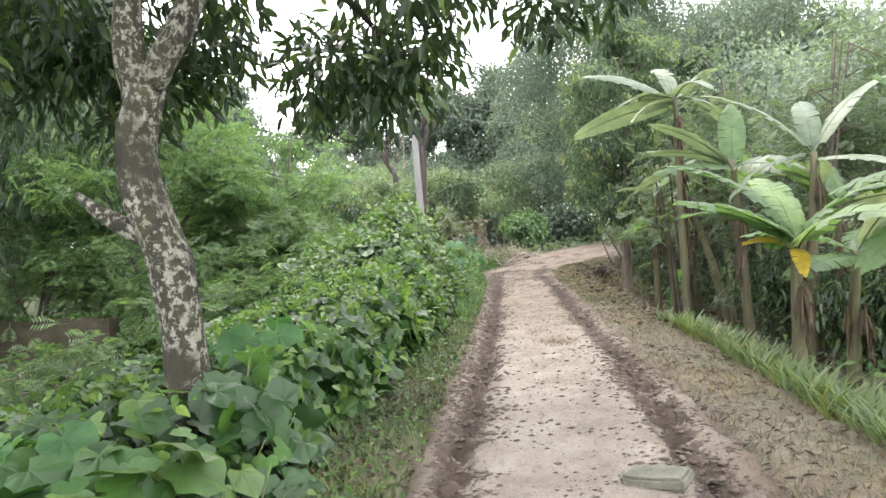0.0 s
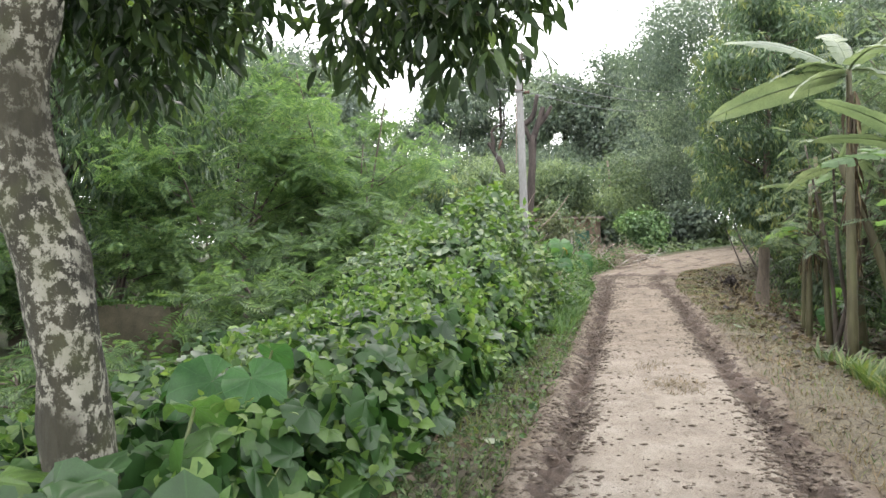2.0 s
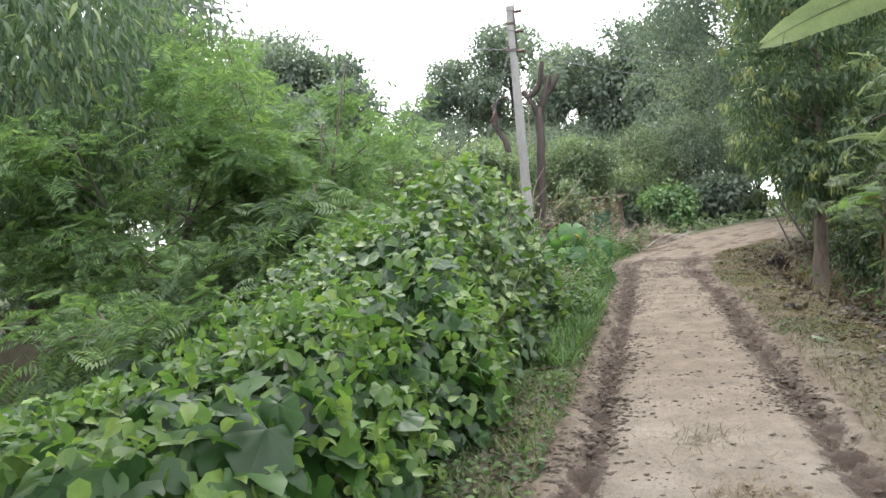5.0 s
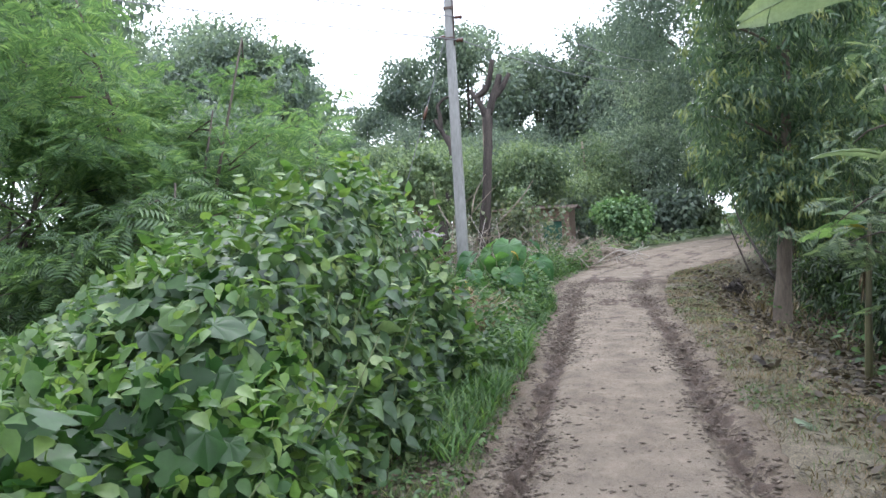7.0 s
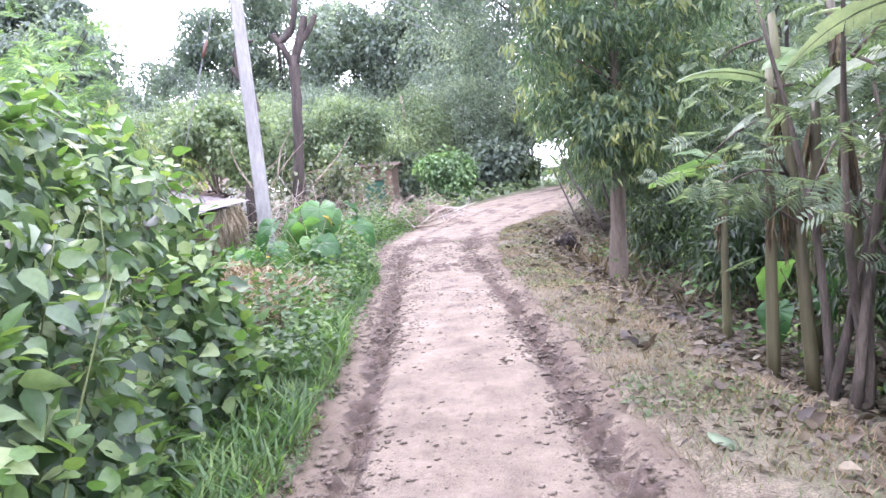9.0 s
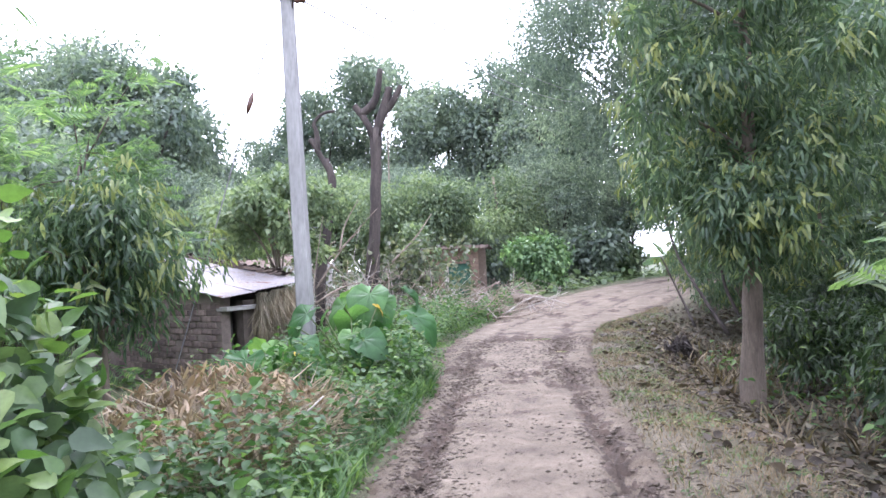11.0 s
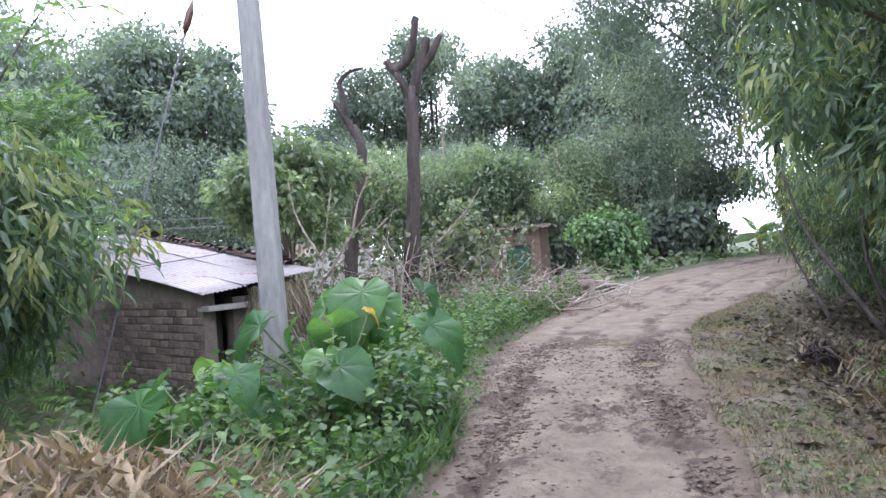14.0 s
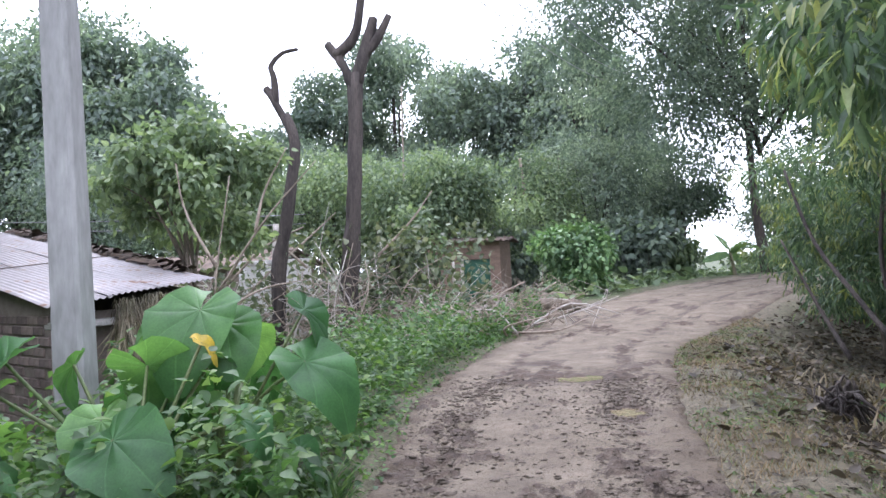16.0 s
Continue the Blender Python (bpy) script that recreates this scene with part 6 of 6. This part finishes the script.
def log(name, label, pts, r0, r1, mat, cut=True):
    t = thing(name, label, "log", pts[0])
    bm = bmesh.new()
    limb(bm, pts, r0, r1, 12, 12, 0.3)
    part("trunk", bm, mat, t)
    if cut:
        d = (Vector(pts[0]) - Vector(pts[1])).normalized()
        bm = bmesh.new()
        tube(bm, [Vector(pts[0]) + d * 0.002, Vector(pts[0]) + d * 0.012], [r0 * 0.93, r0 * 0.9], 14)
        part("cut_end", bm, M_CUTWOOD, t, "pale sawn end")


log("felled_log", "felled tree trunk with a pale sawn end beside the road", [(-0.46, 37.1, 0.40), (0.1, 37.5, 0.37), (0.55, 37.9, 0.33), (0.95, 38.3, 0.29)], 0.16, 0.11, M_BARK_PALE)
log("leaning_branch", "bleached forked branch standing in the brushwood", [(-1.95, 38.4, 0.2), (-2.18, 38.5, 0.9), (-2.22, 38.6, 1.5)], 0.05, 0.035, M_TWIG_GREY, False)
log("leaning_branch", "bleached crooked branch lying on the brushwood", [(-3.1, 38.4, 1.2), (-2.6, 38.4, 0.6), (-2.0, 38.4, 0.35), (-1.2, 38.6, 0.55), (-0.4, 38.8, 0.9)], 0.05, 0.02, M_TWIG, False)
log("leaning_branch", "pale crooked branch lying on the brushwood", [(-2.6, 38.0, 0.1), (-1.5, 38.2, 0.4), (-0.3, 38.6, 0.5), (0.4, 38.8, 0.85)], 0.04, 0.015, M_TWIG, False)
log("split_stump", "pale splintered stump behind the brushwood", [(-6.2, 36.4, 0.0), (-6.15, 36.4, 1.6), (-6.1, 36.4, 2.6)], 0.12, 0.07, M_TWIG_GREY, False)
log("leaning_sapling", "thin dark sapling leaning over the shaded bank", [(4.15, 28.5, 0.0), (3.85, 29.3, 0.8), (3.62, 29.9, 1.5), (3.5, 30.4, 2.4)], 0.035, 0.015, M_BARK_DARK, False)
log("leaning_sapling", "thin dark sapling leaning over the shaded bank", [(3.75, 29.3, 0.1), (3.6, 29.8, 0.7), (3.35, 30.2, 1.5)], 0.028, 0.012, M_BARK_DARK, False)
log("leaning_sapling", "crooked dark sapling leaning over the shaded bank", [(4.9, 30.2, 0.0), (4.6, 30.4, 1.0), (4.75, 30.6, 2.2)], 0.04, 0.02, M_BARK_DARK, False)
# dead bare sapling by the shed eave
bm = bmesh.new()
for k, pts in enumerate([[(-3.6, 28.6, -0.4), (-3.55, 28.6, 1.2), (-3.3, 28.6, 2.6)], [(-3.52, 28.6, 1.5), (-3.9, 28.6, 2.2), (-4.0, 28.6, 2.8)], [(-3.5, 28.6, 1.2), (-2.9, 28.6, 2.0), (-2.2, 28.6, 2.7)],
                         [(-3.0, 28.6, 1.9), (-2.9, 28.7, 2.4), (-2.6, 28.7, 2.9)], [(-3.55, 28.6, 0.9), (-3.0, 28.7, 1.2), (-2.4, 28.7, 1.3)]]):
    limb(bm, pts, 0.022, 0.006, 8, 5)
t = thing("dead_sapling", "leafless grey sapling beside the tin roof", "sapling", (-3.6, 28.6, -0.4))
part("trunk", bm, M_TWIG, t)


def straw_heap():
    r = np.random.default_rng(861)
    t = thing("straw_heap", "heap of dry pale straw and withered stalks on the verge", "straw", (-2.2, 21.7, 0))
    n = 12000
    x, y = -3.5 + 2.4 * r.random(n), 19.8 + 2.7 * r.random(n)
    h = 0.5 * np.clip(1 - ((x + 2.3) / 1.3) ** 2, 0, 1) * np.clip(1 - ((y - 21.15) / 1.4) ** 2, 0, 1)
    pos = np.stack([x, y, land(x, y) + h * r.random(n) + 0.03], 1)
    a = r.random(n) * 6.283
    ax = np.stack([np.cos(a), np.sin(a) * 0.8, 0.15 + 0.3 * r.normal(size=n)], 1)
    part("straw", leaf_cloud("straw", "stalk", pos, ax, rand_dirs(n, r), 0.25 + 0.4 * r.random(n)), M_STRAW, t, kind="stuff")
    m = 4600
    pos2 = pos[:m] + np.stack([0 * h[:m], 0 * h[:m], 0.1 + 0.5 * h[:m]], 1)
    ax = unit(np.stack([0.6 * r.normal(size=m), 0.6 * r.normal(size=m), -0.7 * np.ones(m)], 1))
    part("withered_leaves", leaf_cloud("withered_leaves", "lance", pos2, ax, rand_dirs(m, r), 0.07 + 0.13 * r.random(m)), M_HUSK, t, kind="stuff")
    for k in range(16):
        bm = bmesh.new()
        p = Vector((-3.1 + 1.8 * r.random(), 20.2 + 1.8 * r.random(), 0.25))
        a = r.random() * 6.283
        limb(bm, [p, p + Vector((0.3 * math.cos(a), 0.3 * math.sin(a), 0.12)), p + Vector((0.6 * math.cos(a), 0.6 * math.sin(a), 0.2 * r.normal()))], 0.012, 0.007, 6, 5)
        part("stalk", bm, M_TWIG_GREY, t)


straw_heap()


# ---- bushes near the bend, root clump ----
def round_bush(x, y, w, h, n, seed, mat, label, size=0.13, kind="ovate"):
    r = np.random.default_rng(seed)
    z = land_z(x, y)
    t = thing("round_bush", label, "bush", (x, y, z))
    blobs = [(x + w * 0.6 * r.normal() * 0.6, y + w * 0.4 * r.normal() * 0.6, z + h * (0.25 + 0.55 * r.random()), w * (0.28 + 0.2 * r.random())) for _ in range(16)]
    blobs += [(x, y, z + h * 0.45, w * 0.6), (x - 0.4 * w, y - 0.2, z + h * 0.75, w * 0.35)]
    bm = bmesh.new()
    for b in blobs[:8]:
        limb(bm, [(x, y, z - 0.1), ((x + b[0]) / 2, (y + b[1]) / 2, z + 0.3), b[:3]], 0.03, 0.008, 6, 5)
    part("stem", bm, M_BARK, t)
    part("foliage", crown_leaves("foliage", kind, blobs, n, size, 0.3, 0.5, seed, 0.4), mat, t)


round_bush(1.0, 42.8, 1.4, 2.35, 8000, 871, M_BUSH, "rounded leafy green bush at the road bend", 0.17)
round_bush(-1.9, 50, 2.0, 3.6, 5000, 872, M_FAR_HAZED, "dark bush behind the brick house", 0.28)
round_bush(3.6, 50.5, 2.0, 3.4, 5000, 873, M_FAR_HAZED, "dark bush beyond the road bend", 0.28)
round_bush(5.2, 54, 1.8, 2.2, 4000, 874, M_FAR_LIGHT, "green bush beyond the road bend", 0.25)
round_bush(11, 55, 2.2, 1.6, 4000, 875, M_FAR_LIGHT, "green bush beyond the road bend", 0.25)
round_bush(7.6, 36.8, 1.6, 1.8, 4000, 876, M_DROOP, "dark narrow-leaved bush on the road bank", 0.2, "lance")


round_bush(-3.2, 36.4, 1.1, 2.8, 1100, 878, M_DUSTY, "dusty grey-green shrub around the lopped trunks", 0.15)
round_bush(-2.9, 37.6, 0.8, 3.9, 1500, 879, M_FAR_LIGHT, "light green sapling bush beside the brick house", 0.15)
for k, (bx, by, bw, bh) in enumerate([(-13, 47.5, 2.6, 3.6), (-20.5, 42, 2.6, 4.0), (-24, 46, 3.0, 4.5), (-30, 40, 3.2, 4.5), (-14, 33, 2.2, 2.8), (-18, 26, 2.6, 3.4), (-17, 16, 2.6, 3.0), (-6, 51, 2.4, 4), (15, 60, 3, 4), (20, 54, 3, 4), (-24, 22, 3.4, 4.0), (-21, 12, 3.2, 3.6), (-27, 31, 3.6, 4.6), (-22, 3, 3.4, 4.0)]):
    round_bush(bx, by, bw, bh, 5000, 910 + k, M_FAR_HAZED, "dense green bush at the back of the village plots", 0.24)


for k, (bx, by, bw, bh) in enumerate([(5.6, 24.5, 1.3, 1.7), (6.6, 21.5, 1.5, 2.2), (6.2, 28.0, 1.5, 1.9), (6.6, 17.0, 1.5, 2.0), (6.4, 12.8, 1.5, 2.0), (6.2, 9.0, 1.4, 1.8), (5.0, 22.8, 1.1, 1.6), (4.9, 26.6, 1.1, 1.5), (5.3, 19.6, 1.1, 1.9), (4.9, 15.6, 1.0, 1.7), (5.0, 13.4, 1.0, 1.4)]):
    round_bush(bx, by, bw, bh, 2600, 930 + k, M_MANGO, "dark green undergrowth in the shade behind the bananas", 0.17, "lance")


def root_clump():
    x, y = 3.2, 28.1
    r = np.random.default_rng(881)
    z = land_z(x, y)
    t = thing("root_clump", "dark clump of old roots in the leaf litter", "roots", (x, y, z))
    for k in range(60):
        a = r.random() * 6.283
        bm = bmesh.new()
        p = Vector((x + 0.09 * r.normal(), y + 0.09 * r.normal(), z + 0.1 + 0.2 * r.random()))
        g = 0.06 + 0.1 * r.random()
        limb(bm, [p, p + Vector((g * math.cos(a), g * math.sin(a), 0.1 * r.normal())), p + Vector((1.6 * g * math.cos(a + 0.9 * r.normal()), 1.6 * g * math.sin(a + 0.9 * r.normal()), -0.12 - 0.25 * r.random()))], 0.012 + 0.025 * r.random(), 0.008, 6, 6, 0.5)
        part("root", bm, M_BARK_DARK, t)


root_clump()


# ---- small things on the road ----
def clods():
    r = np.random.default_rng(891)
    n = 36000
    q = 14 + 27 * r.random(n)
    cx, cy = np.interp(q, ARC, LINE[:, 0]), np.interp(q, ARC, LINE[:, 1])
    tx, ty = np.interp(q, ARC, TAN[:, 0]), np.interp(q, ARC, TAN[:, 1])
    u = np.where(r.random(n) < 0.72 - 0.4 * sstep(18, 23, cy), np.sign(r.normal(size=n)) * 0.7 + 0.17 * r.normal(size=n), 1.25 * (2 * r.random(n) - 1))
    x, y = cx + u * ty, cy - u * tx
    keep = (fbm(x * 1.6, y * 1.6, 95) + 0.12 * r.normal(size=n) + 0.06 * sstep(20, 24, cy) > 0.47)
    x, y, u, cy = x[keep], y[keep], u[keep], cy[keep]
    n = len(x)
    z = road_surface(x, y, u, cy, road_half(cy))[0] + 0.004
    s = 0.005 + 0.016 * r.random(n) ** 4 + 0.017 * r.random(n) ** 3 * (np.abs(np.abs(u) - 0.71) < 0.22)
    v = np.array([(1, 0, 0), (0, 1, 0), (-1, 0, 0), (0, -1, 0), (0, 0, 0.8), (0, 0, -0.8), (0.7, 0.7, 0.3), (-0.7, 0.6, -0.2)], float)
    f = np.array([(0, 6, 4), (6, 1, 4), (1, 2, 4), (2, 3, 4), (3, 0, 4), (6, 0, 5), (1, 6, 5), (2, 1, 5), (3, 2, 5), (0, 3, 5)])
    w = np.stack([x, y, z], 1)[:, None] + (v[None] * (0.7 + 0.6 * r.random((n, 8, 1)))) * s[:, None, None] * np.array((1.3, 1.0, 0.6))
    me = mesh_arrays("mud_clods", w.reshape(-1, 3), (f[None] + (np.arange(n) * 8)[:, None, None]).reshape(-1, 3))
    me.materials.append(M_CLOD)
    tagged(new("mud_clods", me), "crumbled dark mud clods scattered on the road", "mud clods", kind="stuff")


clods()


def road_tuft(x, y, n, seed):
    r = np.random.default_rng(seed)
    t = thing("grass_tuft", "low tuft of half-dry grass growing in the middle of the track", "grass", (x, y, float(road_height(y))))
    px, py = x + 0.13 * r.normal(size=n), y + 0.2 * r.normal(size=n)
    a = r.random(n) * 6.283
    ax = unit(np.stack([np.cos(a), np.sin(a), 0.35 + 0.6 * r.random(n)], 1))
    part("foliage", leaf_cloud("foliage", "blade", np.stack([px, py, road_height(py) + 0.01 + 0 * px], 1), ax, unit(np.stack([np.cos(a), np.sin(a), 0.3 + 0 * a], 1)), 0.05 + 0.07 * r.random(n)), M_DRYGRASS, t, kind="stuff")


road_tuft(0.78, 12.3, 420, 896)
road_tuft(0.62, 13.4, 160, 897)


def fallen_leaf(x, y, size, mat, label, turn, tilt=0.3):
    me = heart_leaf_mesh("fallen_leaf", int(x * 97 + y * 31) % 999, 0.14)
    me.materials.clear()
    me.materials.append(mat)
    ob = new("fallen_leaf", me)
    u, _ = beside(np.array([x]), np.array([y]))
    z = max(land_z(x, y), float(road_height(y)) - 0.01 if abs(u[0]) < 1.0 else -9)
    ob.matrix_basis = Matrix.Translation((x, y, z + 0.05 * size + 0.02)) @ Euler((tilt * 0.3, tilt * 0.4, turn)).to_matrix().to_4x4() @ Matrix.Diagonal((size, size * 1.2, size, 1))
    tagged(ob, label, "leaf")


fallen_leaf(1.92, 16.55, 0.17, M_BANANA_PALE, "pale green fallen leaf on the dry verge", 0.4, 0.8)
fallen_leaf(-0.44, 10.35, 0.15, M_BANANA_PALE, "pale fallen leaf on the grass verge", 1.2)
fallen_leaf(1.97, 23.7, 0.16, M_LITTER, "curled brown fallen leaf on the verge", 2.0, 0.9)
fallen_leaf(3.4, 23.9, 0.14, M_YELLOW, "yellow fallen leaf in the litter", 0.9)
bm = bmesh.new()
bmesh.ops.create_cube(bm, size=1)
bmesh.ops.scale(bm, vec=(0.34, 0.2, 0.07), verts=bm.verts)
bmesh.ops.bevel(bm, geom=bm.edges[:], offset=0.018, segments=2, affect="EDGES")
bmesh.ops.subdivide_edges(bm, edges=bm.edges[:], cuts=1)
for v in bm.verts:
    v.co += 0.014 * noise.noise_vector(v.co * 9)
me = bpy.data.meshes.new("stone_slab")
bm.to_mesh(me)
bm.free()
me.materials.append(M_SLAB)
slab = new("stone_slab", me)
slab.matrix_basis = pose(1.05, 7.62, 0.03, 4, -6, -28)
tagged(slab, "flat dark mossy stone slab half sunk in the road", "stone")
